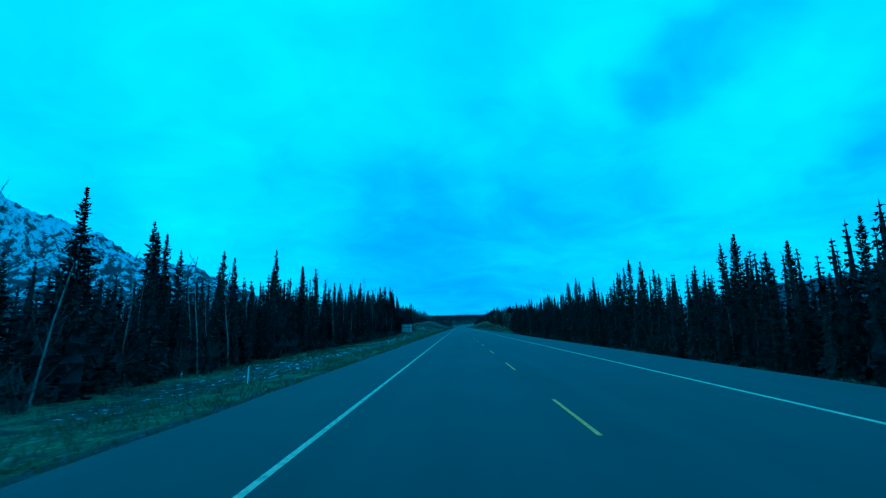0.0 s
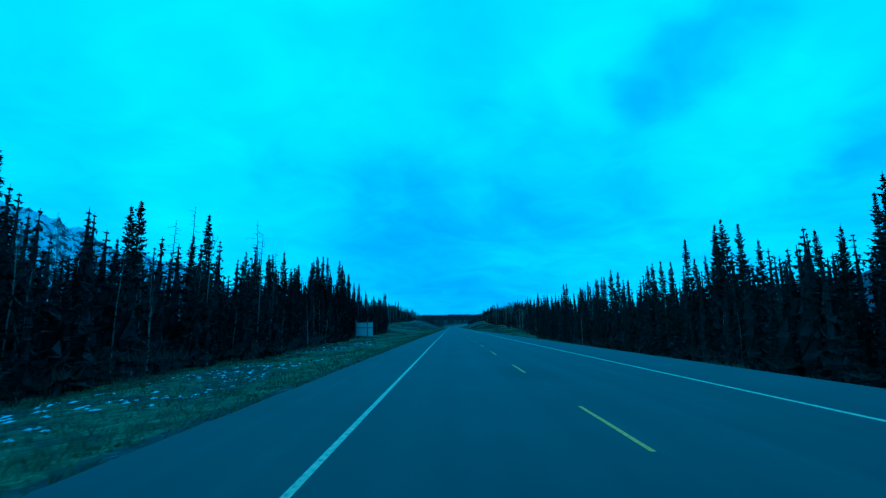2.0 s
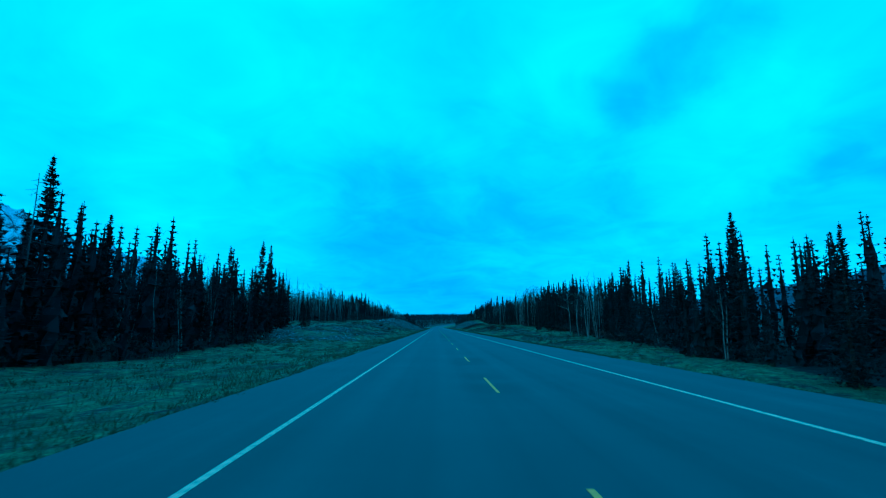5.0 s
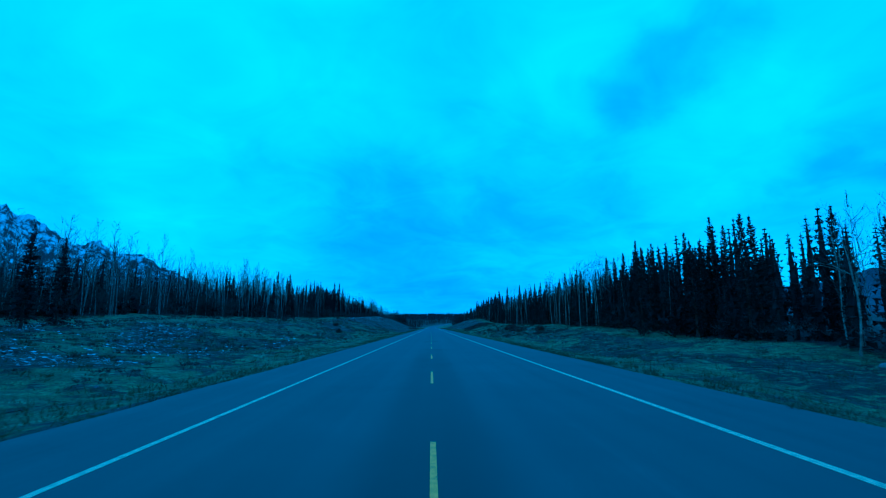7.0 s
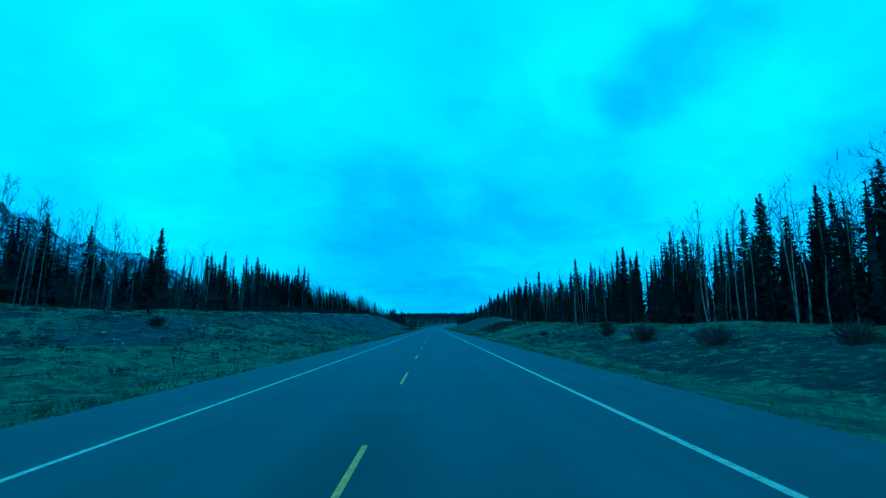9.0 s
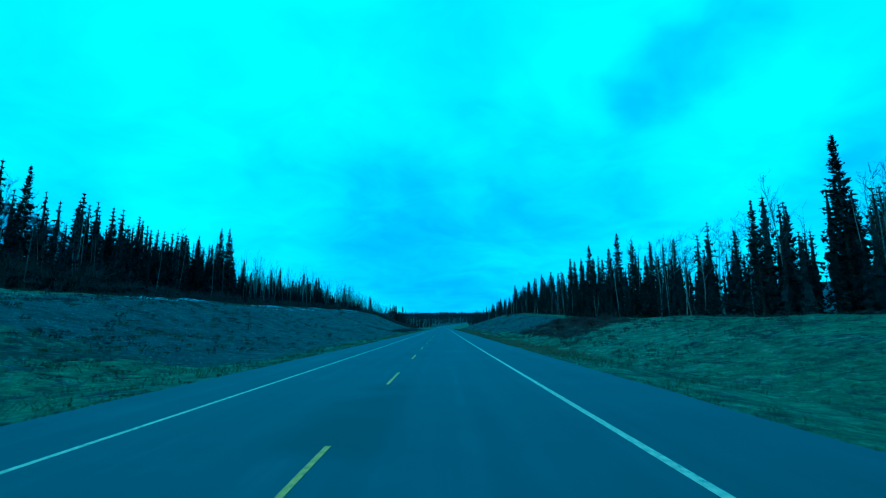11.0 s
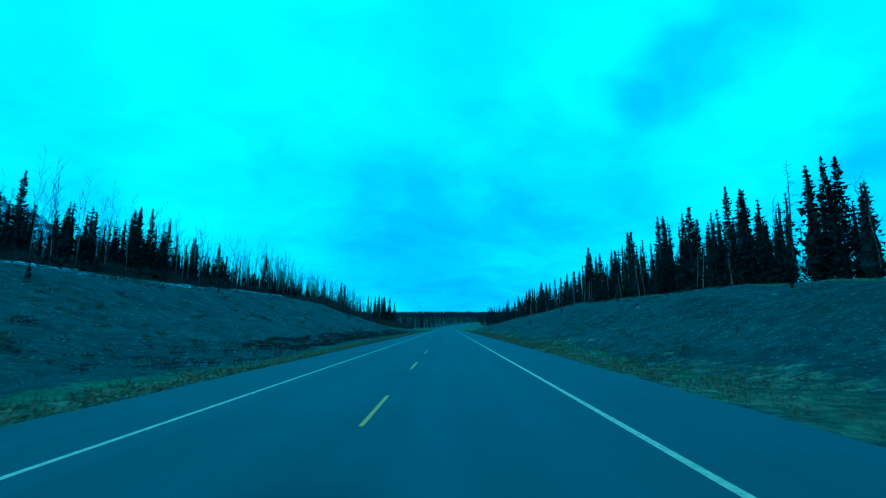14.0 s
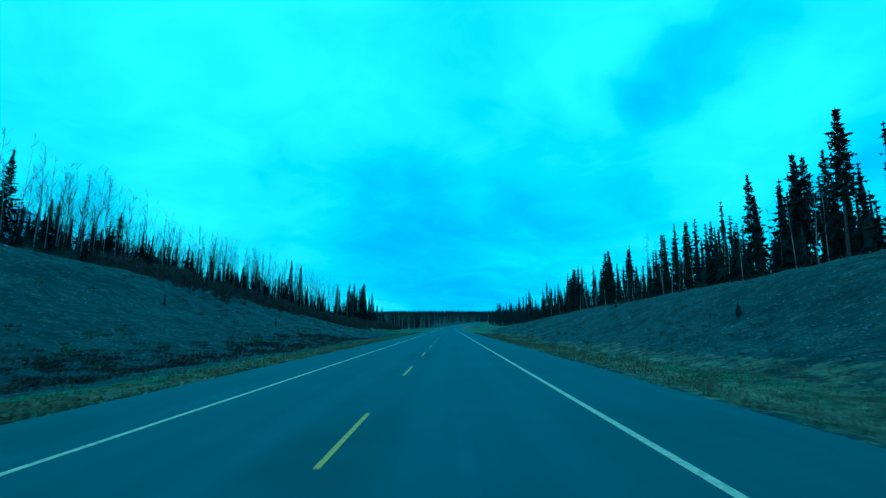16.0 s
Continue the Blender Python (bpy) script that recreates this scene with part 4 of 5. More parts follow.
deep_wood("spruce_wood", -1, 445, 640, 170, 5.0, 8.0, 3.0, 10.0)
deep_wood("spruce_wood", -1, 452, 660, 220, 3.5, 9.5, 2.0, 26.0)
deep_wood("spruce_wood", 1, 400, 660, 460, 7.0, 13.5, 0.5, 20.0)
deep_wood("spruce_wood", -1, 660, 860, 170, 6.0, 12.0, 2.0, 40.0)
deep_wood("spruce_wood", -1, 860, 1250, 220, 8.0, 13.0, 14.0, 60.0)
deep_wood("spruce_wood", 1, 660, 1050, 260, 8.0, 15.0, 0.0, 40.0)
# Unseen wood behind the start, added to keep sky light off the road.
deep_wood("spruce_wood", -1, -70, 5, 170, 6.0, 10.0, 0.0, 14.0)
deep_wood("spruce_wood", 1, -70, 5, 170, 7.0, 11.0, 0.0, 14.0)


deep_wood("young_spruces", -1, 4, 235, 220, 1.5, 4.8, 0.0, 14.0)
deep_wood("young_spruces", 1, 4, 235, 180, 1.5, 4.8, 0.0, 14.0)
deep_wood("young_spruces", -1, 396, 650, 400, 1.2, 4.0, -1.8, 9.0)
deep_wood("young_spruces", -1, 236, 396, 320, 2.0, 5.6, 0.0, 16.0)
deep_wood("young_spruces", 1, 240, 400, 110, 1.5, 4.5, -0.8, 6.0)
deep_wood("young_spruces", 1, 400, 640, 380, 1.5, 4.5, 0.0, 9.0)


def birch_wood(side, y0, y1, count, low, high, depth):
    """Thin pale stems with feathery twigs, too many to tell apart."""
    stems, twigs = Soup(), Soup()
    for i in range(count):
        y = y0 + (y1 - y0) * rng.random()
        x = side * (table(y, LEFT if side < 0 else RIGHT, 5) + depth * rng.random()) + bend(y)
        z, h = land(x, y) - 0.2, rng.uniform(low, high)
        lx, ly = rng.uniform(-0.6, 0.6), rng.uniform(-0.6, 0.6)
        pts = [(x, y, z), (x + lx * 0.2, y + ly * 0.3, z + h * 0.3), (x + lx * 0.7, y + ly * 0.3, z + h * 0.6), (x + lx, y + ly, z + h)]
        stems.tube(pts, [0.06, 0.048, 0.03, 0.006], 4)
        for j in range(13):
            t = 0.3 + 0.68 * (j + rng.random()) / 13
            w = rng.random() * 6.28
            way = Vector((math.cos(w), math.sin(w), rng.uniform(0.6, 1.6))).normalized()
            twig_spray(twigs, rng, Vector((x + lx * t, y + ly * t, z + h * t)), way, h * (1.15 - t) * rng.uniform(0.14, 0.30) + 0.5, 3, 0.030)
    thing = tagged(new("birch_wood", twigs.mesh("birch_twigs", TWIGS)), "thicket of thin leafless birch trees", "forest", kind="stuff")
    part("birch_stems", stems.mesh("birch_stems", PALE_BARK), thing, "thin pale birch stems")


birch_wood(-1, 0, 235, 110, 4.5, 8.0, 10.0)
birch_wood(1, 0, 235, 36, 4.0, 7.5, 10.0)
birch_wood(-1, 238, 318, 560, 6.0, 11.0, 24.0)
birch_wood(-1, 318, 352, 110, 9.0, 12.5, 20.0)
birch_wood(-1, 352, 420, 170, 7.0, 11.5, 26.0)
birch_wood(1, 235, 296, 30, 7.0, 11.0, 12.0)
birch_wood(1, 296, 350, 90, 8.0, 12.5, 14.0)
deep_wood("spruce_wood", 1, 290, 345, 110, 6.0, 10.5, 2.0, 10.0)
birch_wood(1, 350, 420, 60, 8.0, 12.0, 14.0)
birch_wood(-1, 420, 640, 440, 7.5, 14.0, 25.0)
birch_wood(-1, 555, 665, 180, 9.0, 13.0, 10.0)
birch_wood(1, 420, 640, 200, 4.5, 9.5, 9.0)
birch_wood(-1, 700, 1080, 330, 7.0, 11.0, 18.0)


# ---------------------------------------------------------------- undergrowth, grass, stones
def thicket(name, label, spots, mat, stems, low, high):
    """Bushes of thin upright twigs at the spots (x, y)."""
    s = Soup()
    for x, y in spots:
        z = land(x, y) - 0.05
        h = rng.uniform(low, high)
        for i in range(stems):
            w = rng.random() * 6.28
            r = h * rng.uniform(0.1, 0.75)
            bx, by = x + 0.25 * rng.uniform(-1, 1), y + 0.25 * rng.uniform(-1, 1)
            top = (bx + r * math.cos(w), by + r * math.sin(w), z + h * rng.uniform(0.55, 1.0))
            mid = ((bx * 2 + top[0]) / 3 + 0.04, (by * 2 + top[1]) / 3 + 0.04, z + h * 0.45)
            s.poly([(bx, by, z), (bx + 0.035, by + 0.02, z), mid])
            s.poly([mid, (mid[0] - 0.05, mid[1] - 0.04, mid[2]), top])
            for k in range(2):
                e = (mid[0] + rng.uniform(-0.3, 0.3) * h, mid[1] + rng.uniform(-0.3, 0.3) * h, mid[2] + rng.uniform(0.1, 0.45) * h)
                s.poly([mid, (mid[0] + 0.03, mid[1] + 0.03, mid[2] + 0.03), e])
    return tagged(new(name, s.mesh(name, mat)), label, "bushes", kind="stuff")


def make_bush(x, y, wide, tall):
    """A round leafless bush: many thin arching stems that fork twice, from one stool."""
    bush = tagged(new("bare_bush"), "round dark leafless bush on the grassy bank", "bush", "bushes on the bank")
    s = Soup()
    for i in range(110):
        w, lean, full = rng.random() * 6.28, rng.random() ** 0.6, rng.uniform(0.6, 1.0)
        out = Vector((math.cos(w), math.sin(w), 0))
        p = out * wide * 0.32 * lean * rng.random() + Vector((0, 0, -0.1))
        e = (out * wide * 0.5 * lean + Vector((0, 0, tall * math.sqrt(max(0.06, 1 - 0.9 * lean ** 2))))) * full
        m = p.lerp(e, 0.5) + Vector((0, 0, 0.1 * tall))
        s.tube([p, m, e], [0.02, 0.014, 0.005], 3)
        for k in range(12):
            o = m.lerp(e, rng.random()) if k % 3 else p.lerp(m, rng.uniform(0.3, 1))
            d = (out * 0.3 + Vector((rng.uniform(-1, 1), rng.uniform(-1, 1), rng.uniform(-0.2, 0.9)))) * tall * rng.uniform(0.1, 0.25)
            s.poly([o, o + Vector((0.03, 0.03, 0.01)), o + d])
            s.poly([o + d * 0.5, o + d * 0.5 + Vector((-0.02, 0.02, 0.0)), o + d * 0.7 + Vector((rng.uniform(-1, 1), rng.uniform(-1, 1), 0.3)) * tall * 0.13])
    part("crown", s.mesh("crown", SHRUB), bush)
    bush.matrix_basis = pose(x, y, land(x, y), 0, 0, rng.random() * 360)


for x, y, wide, tall in ((17.5, 327.6, 1.9, 1.0), (17.5, 319.7, 2.8, 1.5), (17.2, 309.5, 3.4, 1.3), (19.5, 303.0, 2.6, 1.1), (20.5, 336.0, 2.0, 0.9), (15.5, 345.0, 1.6, 0.7),
                         (19.0, 417.0, 3.4, 1.0), (20.5, 412.0, 3.8, 1.1), (17.5, 409.0, 2.6, 0.8), (22.0, 405.0, 3.4, 1.0), (19.0, 401.0, 3.0, 0.9), (16.0, 414.0, 2.0, 0.6),
                         (21.0, 425.0, 2.6, 0.8), (-15.0, 296.0, 1.4, 0.7), (-20.0, 318.0, 1.8, 0.8), (-27.0, 306.0, 2.0, 0.8)):
    make_bush(x, y, wide, tall)


def spots_along(side, y0, y1, count, a, b):
    """Spots between a and b metres out from the wood's edge."""
    out = []
    for i in range(count):
        y = rng.uniform(y0, y1)
        out.append((side * (table(y, LEFT if side < 0 else RIGHT, 5) + rng.uniform(a, b)) + bend(y), y))
    return out


thicket("undergrowth", "bare dark undergrowth along the wood's edge", spots_along(-1, 5, 640, 1150, -0.8, 5), SHRUB, 9, 0.8, 2.4)
thicket("undergrowth", "bare dark undergrowth along the wood's edge", spots_along(1, 5, 640, 1000, -0.8, 5), SHRUB, 9, 0.8, 2.4)
thicket("tall_brush", "tall grey-brown leafless brush among the birches", spots_along(-1, 234, 400, 800, 0.5, 13), SHRUB, 15, 2.2, 5.2)
thicket("tall_brush", "tall dark leafless brush inside the wood", spots_along(1, 396, 640, 520, 2.5, 12), SHRUB, 13, 2.0, 4.6)
thicket("undergrowth", "dense bare brush along the crest of the bank", spots_along(-1, 396, 655, 1100, -2.0, 5), SHRUB, 14, 1.0, 2.8)
thicket("bank_bushes", "dense leafless bushes on the end of the bank", [(rng.uniform(-34, -17), rng.uniform(590, 690)) for _ in range(420)], SHRUB, 20, 1.4, 3.2)
thicket("bank_bushes", "dense leafless bushes on the end of the bank", [(rng.uniform(-38, -23), rng.uniform(550, 628)) for _ in range(420)], SHRUB, 26, 1.2, 2.6)


def bank_spots(side, y0, y1, count):
    """Spots in loose clusters between the ditch and the wood."""
    rows, out = LEFT if side < 0 else RIGHT, []
    while len(out) < count:
        y = rng.uniform(y0, y1)
        u = rng.uniform(table(y, rows, 1) + 1.0, table(y, rows, 5))
        for k in range(rng.randint(1, 5)):
            out.append((side * (u + rng.uniform(-1.6, 1.6)), y + rng.uniform(-2.0, 2.0)))
    return out


thicket("low_bushes", "low leafless bushes on the rough bank", bank_spots(-1, 236, 400, 1700) + bank_spots(-1, 400, 640, 600), SHRUB, 7, 0.12, 0.5)
thicket("willow_patch", "dark patches of low bare willow on the slope", [(rng.uniform(14, 25) + 3 * math.sin(k), y + rng.uniform(-2, 2)) for k in range(9) for y in [rng.uniform(292, 452)] for _ in range(16)], SHRUB, 14, 0.25, 0.7)
thicket("low_bushes", "low leafless bushes on the rough bank", bank_spots(1, 220, 440, 1300) + bank_spots(1, 440, 640, 350), SHRUB, 7, 0.12, 0.45)
thicket("dry_tussocks", "dry straw-coloured tussocks on the bank", bank_spots(-1, 20, 640, 1700), BLADES, 8, 0.2, 0.45)
thicket("dry_tussocks", "dry straw-coloured tussocks on the bank", bank_spots(1, 170, 640, 1500), BLADES, 8, 0.2, 0.45)


thicket("dry_tussocks", "dry straw-coloured tufts along the edge of the asphalt", [(table(y, ROAD, 4) + rng.uniform(0.02, 1.0), y) for y in [rng.uniform(2, 260) for _ in range(620)]], BLADES, 9, 0.10, 0.34)
thicket("dry_tussocks", "dry straw-coloured tufts along the edge of the asphalt", [(table(y, ROAD, 3) - rng.uniform(0.02, 0.9), y) for y in [rng.uniform(2, 620) for _ in range(800)]], BLADES, 8, 0.06, 0.2)
thicket("toe_brush", "tangled dark dead brush at the foot of the bank", [(-rng.uniform(8.4, 12.4), rng.uniform(470, 560)) for _ in range(620)], SHRUB, 12, 0.15, 0.45)
thicket("toe_brush", "tangled dry stalks at the foot of the bank", [(-rng.uniform(8.2, 13.0), rng.uniform(455, 570)) for _ in range(420)], TWIGS, 8, 0.15, 0.4)
thicket("willow_patch", "dark patch of low bare willow in the hollow", [(rng.uniform(14.0, 22.5), rng.uniform(396, 426)) for _ in range(520)], SHRUB, 14, 0.25, 0.75)
thicket("crest_brush", "low dark brush along the crest of the cutting", [(-table(y, LEFT, 3) - rng.uniform(-0.6, 5.0), y) for y in [rng.uniform(392, 600) for _ in range(560)]], SHRUB, 10, 0.3, 0.9)
thicket("straw_grass", "thick straw-coloured grass along the verge", [(table(y, ROAD, 4) + 0.5 + 5.0 * rng.random() ** 1.5, y) for y in [rng.uniform(370, 600) for _ in range(2600)]], STRAW, 7, 0.12, 0.4)
thicket("straw_grass", "thick straw-coloured grass along the verge", [(table(y, ROAD, 3) - 0.3 - 1.0 * rng.random(), y) for y in [rng.uniform(400, 600) for _ in range(1300)]], STRAW, 7, 0.1, 0.3)


def fallen_sticks(side, y0, y1, count):
    """Grey sticks and stalks that lie on the bank."""
    s, rows = Soup(), LEFT if side < 0 else RIGHT
    for i in range(count):
        y = rng.uniform(y0, y1)
        x = side * rng.uniform(table(y, rows, 1) - 1, table(y, rows, 5) - 1)
        w, long = rng.random() * 3.14, rng.uniform(0.25, 1.3)
        ends = [(x + k * long * math.cos(w), y + k * long * math.sin(w)) for k in (-0.5, 0.5)]
        s.tube([(a, b, land(a, b) + rng.uniform(0.02, 0.12)) for a, b in ends], [0.022, 0.012], 3)
    return tagged(new("fallen_sticks", s.mesh("fallen_sticks", DRY_WOOD)), "grey dead sticks lying on the rough bank", "sticks", kind="stuff")


fallen_sticks(-1, 225, 620, 1100)
fallen_sticks(1, 225, 620, 600)


def old_snow(y0, y1, count, reach, long, wide):
    """Thin crusts of old snow, draped on the ground; reach gives metres out at y."""
    s = Soup()
    for i in range(count):
        y = rng.uniform(y0, y1)
        near, far = reach(y)
        x = -rng.uniform(near, far)
        if noise.noise((x * 0.25, y * 0.1, 17.0)) < -0.05:
            continue
        a, b, turn = rng.uniform(*long), rng.uniform(*wide), rng.uniform(-0.4, 0.4)
        ring = []
        for k in range(8):
            w, r = k * 0.785, rng.uniform(0.55, 1.2)
            dx, dy = b * r * math.cos(w), a * r * math.sin(w)
            px, py = x + dx * math.cos(turn) - dy * math.sin(turn), y + dx * math.sin(turn) + dy * math.cos(turn)
            ring.append((px, py, land(px, py) + 0.012))
        top = (x, y, land(x, y) + 0.05)
        for k in range(8):
            s.poly([ring[k], ring[(k + 1) % 8], top])
    return tagged(new("old_snow", s.mesh("old_snow", SNOW, True)), "thin broken patches of old snow on the ground", "snow", kind="stuff")


SNOW = mottled("old_snow", (0.55, 0.57, 0.60), (0.80, 0.81, 0.83), 2.0, 0.8, 0.01)
old_snow(14, 92, 620, lambda y: (9.5, 14.5), (0.06, 0.22), (0.04, 0.11))
old_snow(112, 150, 420, lambda y: (11, 20), (0.06, 0.22), (0.04, 0.11))
old_snow(214, 268, 480, lambda y: (13, 30), (0.06, 0.22), (0.04, 0.12))
old_snow(290, 345, 60, lambda y: (16, 27), (0.06, 0.2), (0.04, 0.1))
old_snow(392, 600, 1300, lambda y: (table(y, LEFT, 3) - 2.2, table(y, LEFT, 3) + 0.9), (0.12, 0.6), (0.05, 0.18))
old_snow(420, 470, 160, lambda y: (table(y, LEFT, 3) - 6.0, table(y, LEFT, 3) - 1.5), (0.15, 0.7), (0.06, 0.2))


def make_boulder(wide):
    s, knob = Soup(), rng.random() * 50
    rings = []
    for j, (f, h) in enumerate(((0.95, -0.25), (1.05, 0.1), (0.85, 0.45), (0.45, 0.68))):
        rings.append([Vector((wide * f * math.cos(k * 0.785), wide * f * math.sin(k * 0.785) * 0.8, wide * h)) * (1 + 0.35 * noise.noise((k * 0.9, j * 0.8, knob))) for k in range(8)])
    for p, q in zip(rings, rings[1:]):
        for k in range(8):
            s.poly([p[k], p[(k + 1) % 8], q[(k + 1) % 8], q[k]])
    s.poly(rings[-1])
    return tagged(new("boulder", s.mesh("boulder", STONES)), "weathered grey boulder half sunk in the bank", "boulder", "boulders on the bank")


BOULDERS = [make_boulder(0.3) for _ in range(4)]
for k in range(64):
    left = k % 3 != 0
    y = rng.uniform(440, 610) if k > 12 else rng.uniform(240, 340)
    rows = LEFT if left else RIGHT
    x = (-1 if left else 1) * rng.uniform(table(y, rows, 1), table(y, rows, 3) - 2)
    m = pose(x, y, land(x, y), rng.uniform(-10, 10), rng.uniform(-10, 10), rng.random() * 360)
    ob = copy_thing(BOULDERS[k % 4], m) if k >= 4 else BOULDERS[k]
    ob.matrix_basis = m
    ob.scale = [rng.uniform(0.35, 1.0)] * 3


def verge_grass(side, y0, y1, count):
    s = Soup()
    for i in range(count):
        y = rng.uniform(y0, y1)
        edge = -table(y, ROAD, 3) if side < 0 else table(y, ROAD, 4)
        wood = table(y, LEFT if side < 0 else RIGHT, 5)
        u = edge + 0.15 + (wood - edge) * rng.random() ** 2.0
        x = side * u
        if cover(x, y)[1] > 0.5 and rng.random() < 0.75 and u > edge + 1.5:
            continue
        if noise.noise((x * 0.3, y * 0.22, 4.0)) < -0.25:
            continue
        z = land(x, y) - 0.03
        h = rng.uniform(0.10, 0.34) * (0.5 if u < edge + 0.8 else 1.0)
        for k in range(4):
            w = rng.random() * 6.28
            bx, by = x + rng.uniform(-0.18, 0.18), y + rng.uniform(-0.18, 0.18)
            d = h * rng.uniform(0.2, 0.9)
            s.poly([(bx - 0.012, by, z), (bx + 0.012, by + 0.008, z), (bx + d * math.cos(w), by + d * math.sin(w), z + h * rng.uniform(0.6, 1.1))])
    return tagged(new("verge_grass", s.mesh("verge_grass", BLADES)), "dry yellow-green grass along the verge", "grass", kind="stuff")


for a, b, c in ((0, 130, 7000), (130, 260, 7500), (260, 400, 7500), (400, 620, 8000)):
    verge_grass(-1, a, b, c)
    verge_grass(1, a, b, c)


def loose_stones(side, y0, y1, count):
    s = Soup()
    for i in range(count):
        y = rng.uniform(y0, y1)
        rows = LEFT if side < 0 else RIGHT
        x = side * rng.uniform(table(y, rows, 1), table(y, rows, 3))
        z, r = land(x, y), rng.uniform(0.02, 0.09)
        p = [(x + r * math.cos(a) * rng.uniform(0.7, 1.3), y + r * math.sin(a) * rng.uniform(0.7, 1.3), z + r * rng.uniform(-0.2, 0.3)) for a in (0, 1.3, 2.5, 3.8, 5.0)]
        top = (x + 0.2 * r, y, z + r * 0.9)
        for k in range(5):
            s.poly([p[k], p[(k + 1) % 5], top])
    return tagged(new("loose_stones", s.mesh("loose_stones", STONES)), "scattered pale stones on the bare bank", "stones", kind="stuff")


loose_stones(-1, 370, 620, 3800)
loose_stones(1, 440, 660, 5200)
loose_stones(-1, 225, 385, 500)


# ---------------------------------------------------------------- distance
def ridge(name, label, pts, depth, mat, rough, seed):
    """A far height drawn along a line: rows of (x, y, height)."""
    s_v, s_f = [], []
    cols, rows = 220, 40
    xs = np.linspace(0, len(pts) - 1, cols)
    for j in range(rows):
        t = j / (rows - 1)
        for i, q in enumerate(xs):
            k = min(int(q), len(pts) - 2)
            f = q - k
            x, y, h = (pts[k][c] * (1 - f) + pts[k + 1][c] * f for c in range(3))
            away = Vector((x, y - 250, 0)).normalized() * depth * (t - 1)
            rise = t ** 1.2
            bump = rough * h * (0.35 + rise) * rise * noise.ridged_multi_fractal((x * 0.0035 + seed, y * 0.0035, t * 1.6), 0.9, 2.1, 6, 1.0, 2.0) - rough * h * rise
            s_v.append((x + away.x, y + away.y, -6 + (h + 6) * rise + bump))
    for j in range(rows - 1):
        for i in range(cols - 1):
            a = j * cols + i
            s_f.append((a, a + 1, a + cols + 1, a + cols))
    return tagged(new(name, mesh_of(name, s_v, s_f, mat)), label, "mountain" if "mountain" in name else "hill", kind="structure")


def make_rock():
    m, n, shade = material("snowy_rock", 0.9)
    at = place(n)
    nor = n.add("ShaderNodeSeparateXYZ")
    n.link(n.add("ShaderNodeNewGeometry").outputs["Normal"], nor.inputs[0])
    sep = n.add("ShaderNodeSeparateXYZ")
    n.link(at, sep.inputs[0])
    stretch = n.add("ShaderNodeMapping")
    stretch.inputs["Scale"].default_value = (1.0, 1.0, 0.35)
    n.link(at, stretch.inputs[0])
    a = n.noise(stretch.outputs[0], 0.02, 10.0, 0.75, 0.3)
    f = n.math("ADD", a, n.math("MULTIPLY", sep.outputs[2], 0.00018))
    n.link(n.ramp(f, [(0.50, (0.040, 0.042, 0.046)), (0.57, (0.09, 0.094, 0.10)), (0.60, (0.55, 0.57, 0.60)), (0.72, (0.78, 0.79, 0.81))], False), shade.inputs["Base Color"])
    return m


ROCK = make_rock()
FAR_ROCK = mottled("far_bare_rock", (0.05, 0.055, 0.07), (0.10, 0.11, 0.13), 0.006, 0.95, 1.0, 6.0)
ridge("mountain", "distant rocky mountain streaked with snow", [(-4000, 1300, 860), (-3300, 2200, 880), (-2900, 2700, 830), (-2500, 3000, 610), (-2150, 3250, 500), (-1700, 3500, 340), (-1200, 3700, 90)], 900, ROCK, 0.10, 3)
ridge("mountain", "distant low dark mountain beyond the woods", [(1200, 3700, 20), (1700, 3500, 130), (2100, 3200, 230), (2600, 2800, 300), (3200, 2200, 330), (3900, 1300, 320)], 900, FAR_ROCK, 0.12, 11)
ridge("wooded_hill", "long wooded hill closing the road ahead", [(-1500, 1900, 30), (-700, 1900, 34), (-200, 1900, 37), (200, 1900, 40), (700, 1900, 46), (1500, 1900, 40)], 700, HAZY_WOOD, 0.05, 20)


def far_trees(count):
    """Small dark spires over the far hill, too many to count."""
    hill = bpy.data.objects["wooded_hill"]
    s = Soup()
    cols, rows = 220, 40
    pts = hill.data.vertices
    for i in range(count):
        c, r = rng.randint(62, 150), min(rows - 1, int(rows * (0.62 + 0.38 * rng.random() ** 0.7)))
        p = pts[r * cols + c].co
        x, y, h, w = p.x + rng.uniform(-6, 6), p.y + rng.uniform(-8, 8), rng.uniform(5, 11), rng.uniform(1.2, 2.4)
        for k in range(3):
            a = k * 2.094 + x
            s.poly([(x + w * math.cos(a), y + w * math.sin(a), p.z - 2), (x + w * math.cos(a + 2.094), y + w * math.sin(a + 2.094), p.z - 2), (x, y, p.z + h)])
    return tagged(new("far_trees", s.mesh("far_trees", HAZY_NEEDLES)), "dark spruce forest covering the far hill", "forest", kind="stuff")


far_trees(6000)


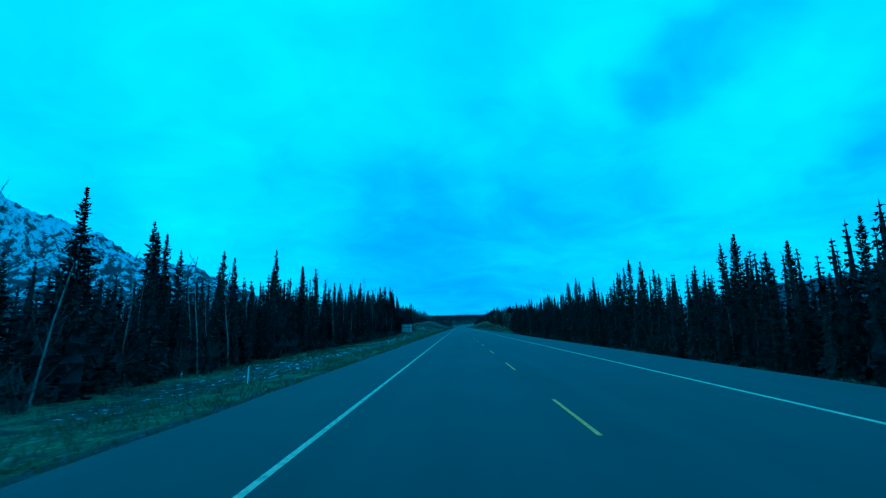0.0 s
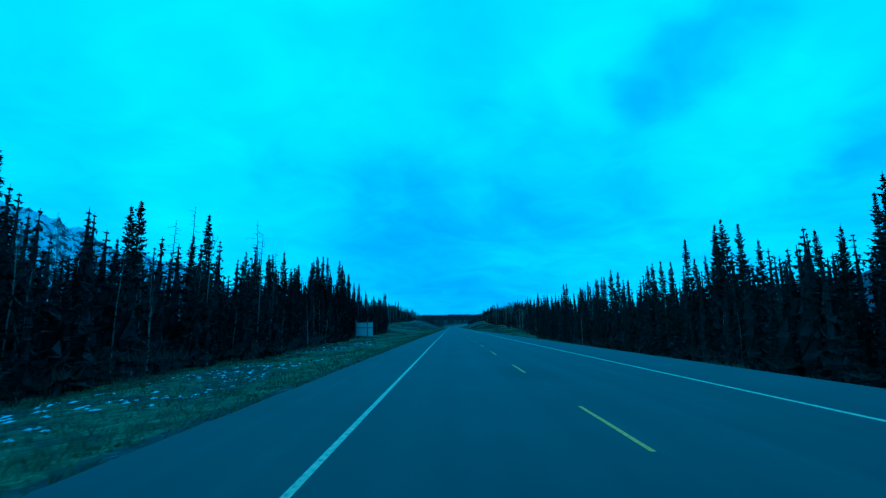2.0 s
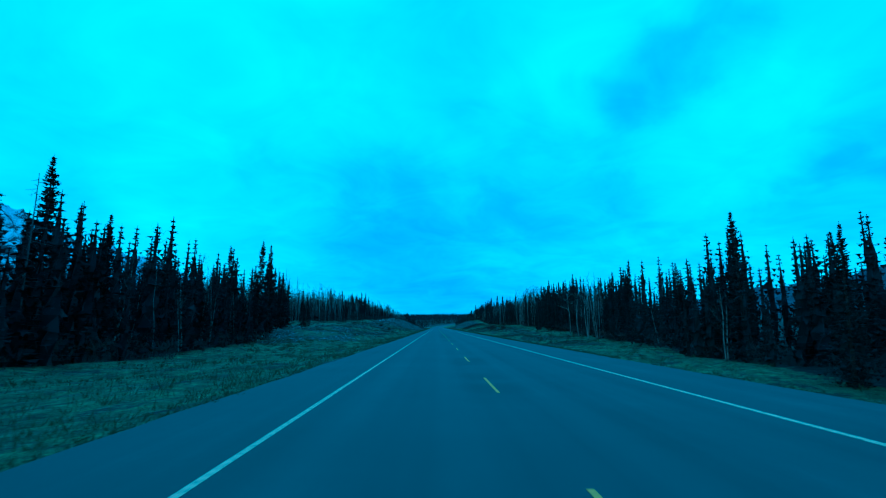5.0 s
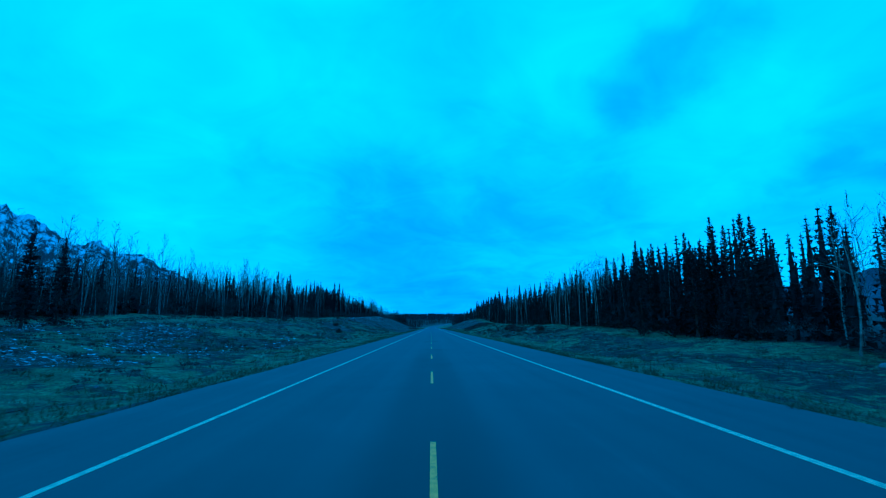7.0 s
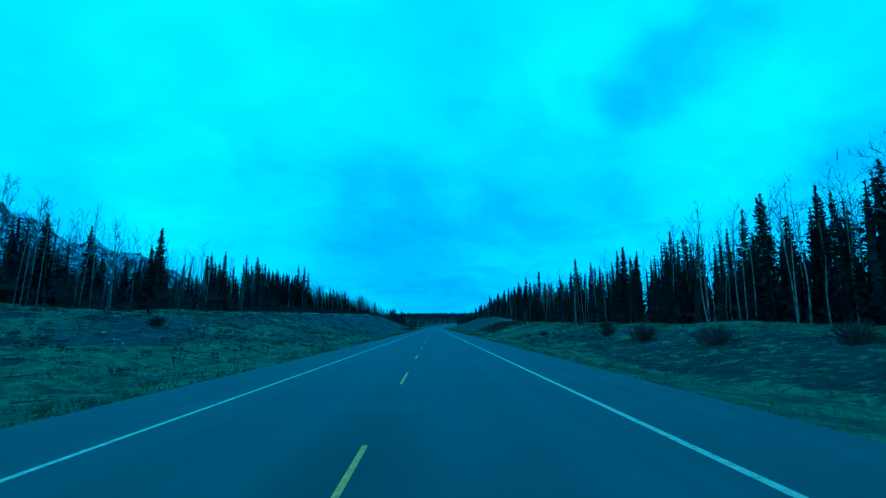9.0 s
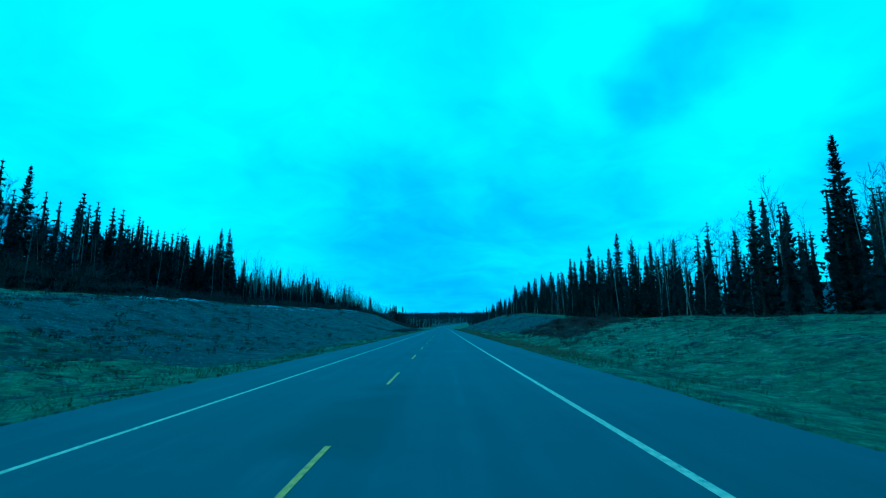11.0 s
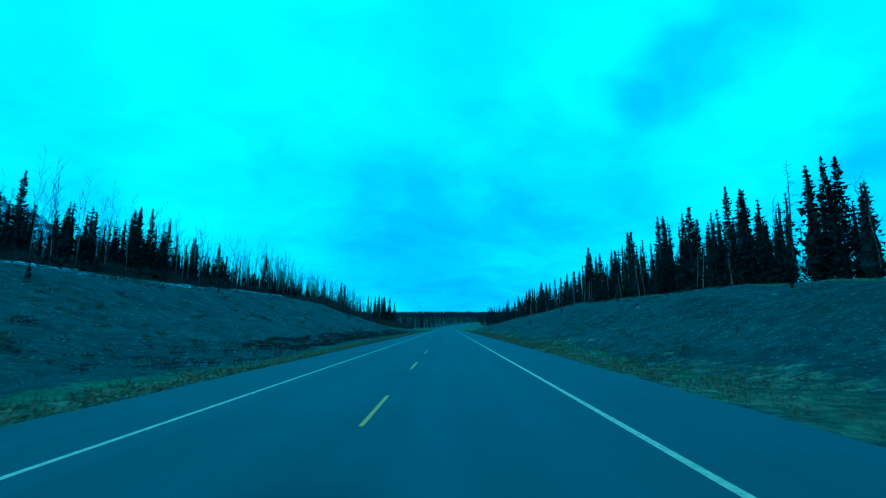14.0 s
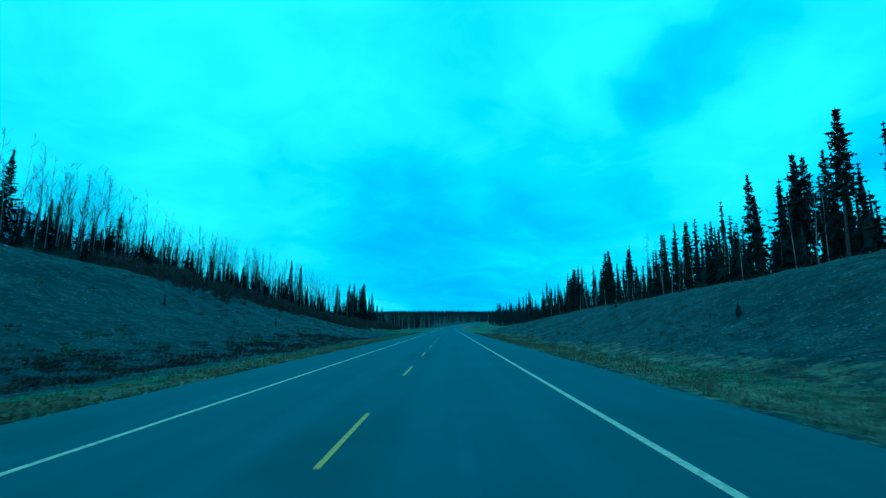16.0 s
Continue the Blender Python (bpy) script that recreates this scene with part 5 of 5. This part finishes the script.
# ---------------------------------------------------------------- roadside sign
def build_sign(x, y):
    """The back of a big sign: a pale panel behind two timber posts and two rails."""
    sign = tagged(new("roadside_sign"), "large white sign panel on two wooden posts in the verge", "sign")
    z = land(x, y)
    for dx in (-2.26, 1.0):
        s = Soup()
        s.box((dx - 0.09, -0.16, -0.4), (dx + 0.09, 0.0, 3.85))
        part("post", s.mesh("post", POST_WOOD), sign, "brown wooden post")
    for h in (3.45, 2.5):
        s = Soup()
        s.box((-2.3, -0.06, h - 0.08), (2.28, -0.001, h + 0.08))
        part("rail", s.mesh("rail", POST_WOOD), sign, "dark wooden rail")
    s = Soup()
    s.box((-2.3, 0.002, 0.98), (2.3, 0.04, 3.55))
    part("panel", s.mesh("panel", SIGN_WHITE), sign, "white panel")
    sign.matrix_basis = pose(x, y, z, 0, 0, -38)


build_sign(-18.45, 152.2)


# ---------------------------------------------------------------- cracks in the road
def crack(points, wide, label):
    """A wandering dark crack through the given places on the road."""
    s = Soup()
    path = []
    for (xa, ya), (xb, yb) in zip(points, points[1:]):
        for k in range(12):
            f = k / 12
            path.append((xa + (xb - xa) * f + 0.10 * noise.noise((ya + (yb - ya) * f * 1.9, xa * 3, 1.0)), ya + (yb - ya) * f))
    for k, ((xa, ya), (xb, yb)) in enumerate(zip(path, path[1:])):
        w, v = wide * (0.5 + 0.5 * abs(math.sin(k * 1.7))), wide * (0.5 + 0.5 * abs(math.sin((k + 1) * 1.7)))
        if abs(yb - ya) > abs(xb - xa):
            s.poly([(xa - w, ya, 0.004), (xa + w, ya, 0.004), (xb + v, yb, 0.004), (xb - v, yb, 0.004)])
        else:
            s.poly([(xa, ya - w, 0.004), (xa, ya + w, 0.004), (xb, yb + v, 0.004), (xb, yb - v, 0.004)])
    part("crack", s.mesh("crack", TAR), bpy.data.objects["road"], label)


TAR = mottled("dark_crack", (0.006, 0.006, 0.007), (0.018, 0.018, 0.019), 8.0, 0.9, 0.004)
crack([(-0.35, 478.5), (-0.15, 482.0), (-0.2, 484.0), (0.05, 487.5), (0.12, 489.5), (0.25, 493.0)], 0.017, "long dark crack by the centre line")
crack([(-0.3, 481.0), (-0.5, 483.0), (-0.4, 485.5)], 0.012, "branching dark crack by the centre line")
crack([(1.73, 501.0), (1.80, 501.6), (1.78, 503.2), (1.74, 505.8)], 0.022, "fine dark crack in the wheel track")
crack([(-4.7, 461.0), (-3.6, 464.0), (-3.15, 466.5), (-3.1, 472.0)], 0.03, "dark crack along the shoulder")


def scuff(x, y, wide, long, turn):
    """A thin ragged patch of pale worn asphalt."""
    s = Soup()
    ring = [(wide * math.cos(a) * rng.uniform(0.5, 1.1), long * math.sin(a) * rng.uniform(0.7, 1.1), 0.003) for a in [k * 0.5236 for k in range(12)]]
    for k in range(12):
        s.poly([(0, 0, 0.003), ring[k], ring[(k + 1) % 12]])
    ob = part("scuff", s.mesh("scuff", PALE_WEAR), bpy.data.objects["road"], "pale scuffed patch of asphalt")
    ob.matrix_basis = pose(x, y, 0.001, 0, 0, turn)


PALE_WEAR = mottled("pale_worn_asphalt", (0.07, 0.072, 0.072), (0.17, 0.17, 0.165), 5.0, 0.8, 0.002)
for x, y, wide, long, turn in ((1.32, 500.3, 0.07, 0.75, -14), (1.81, 502.9, 0.13, 0.16, 0), (2.0, 501.3, 0.10, 0.4, -10), (-0.3, 490.2, 0.06, 0.5, 5), (3.5, 492.0, 0.2, 0.5, 0), (-0.1, 478.0, 0.05, 0.9, 4)):
    scuff(x, y, wide, long, turn)


# ---------------------------------------------------------------- marker posts
def marker_post(x, y, height, mat, label):
    post = tagged(new("marker_post"), label, "post")
    s = Soup()
    s.tube([(0, 0, -0.2), (0, 0, height - 0.03), (0.01, 0, height)], [0.028, 0.026, 0.015], 8)
    part("stake", s.mesh("stake", mat), post)
    s = Soup()
    s.tube([(0, 0, height - 0.2), (0, 0, height - 0.1)], [0.031, 0.031], 8)
    part("band", s.mesh("band", SIGN_WHITE), post, "pale reflector band")
    post.matrix_basis = pose(x, y, land(x, y), 2, 3, 0)


marker_post(-9.6, 17.4, 0.68, SIGN_WHITE, "thin white roadside marker post in the grass")
marker_post(-14.0, 20.6, 0.6, POST_WOOD, "short brown wooden marker post near the wood")
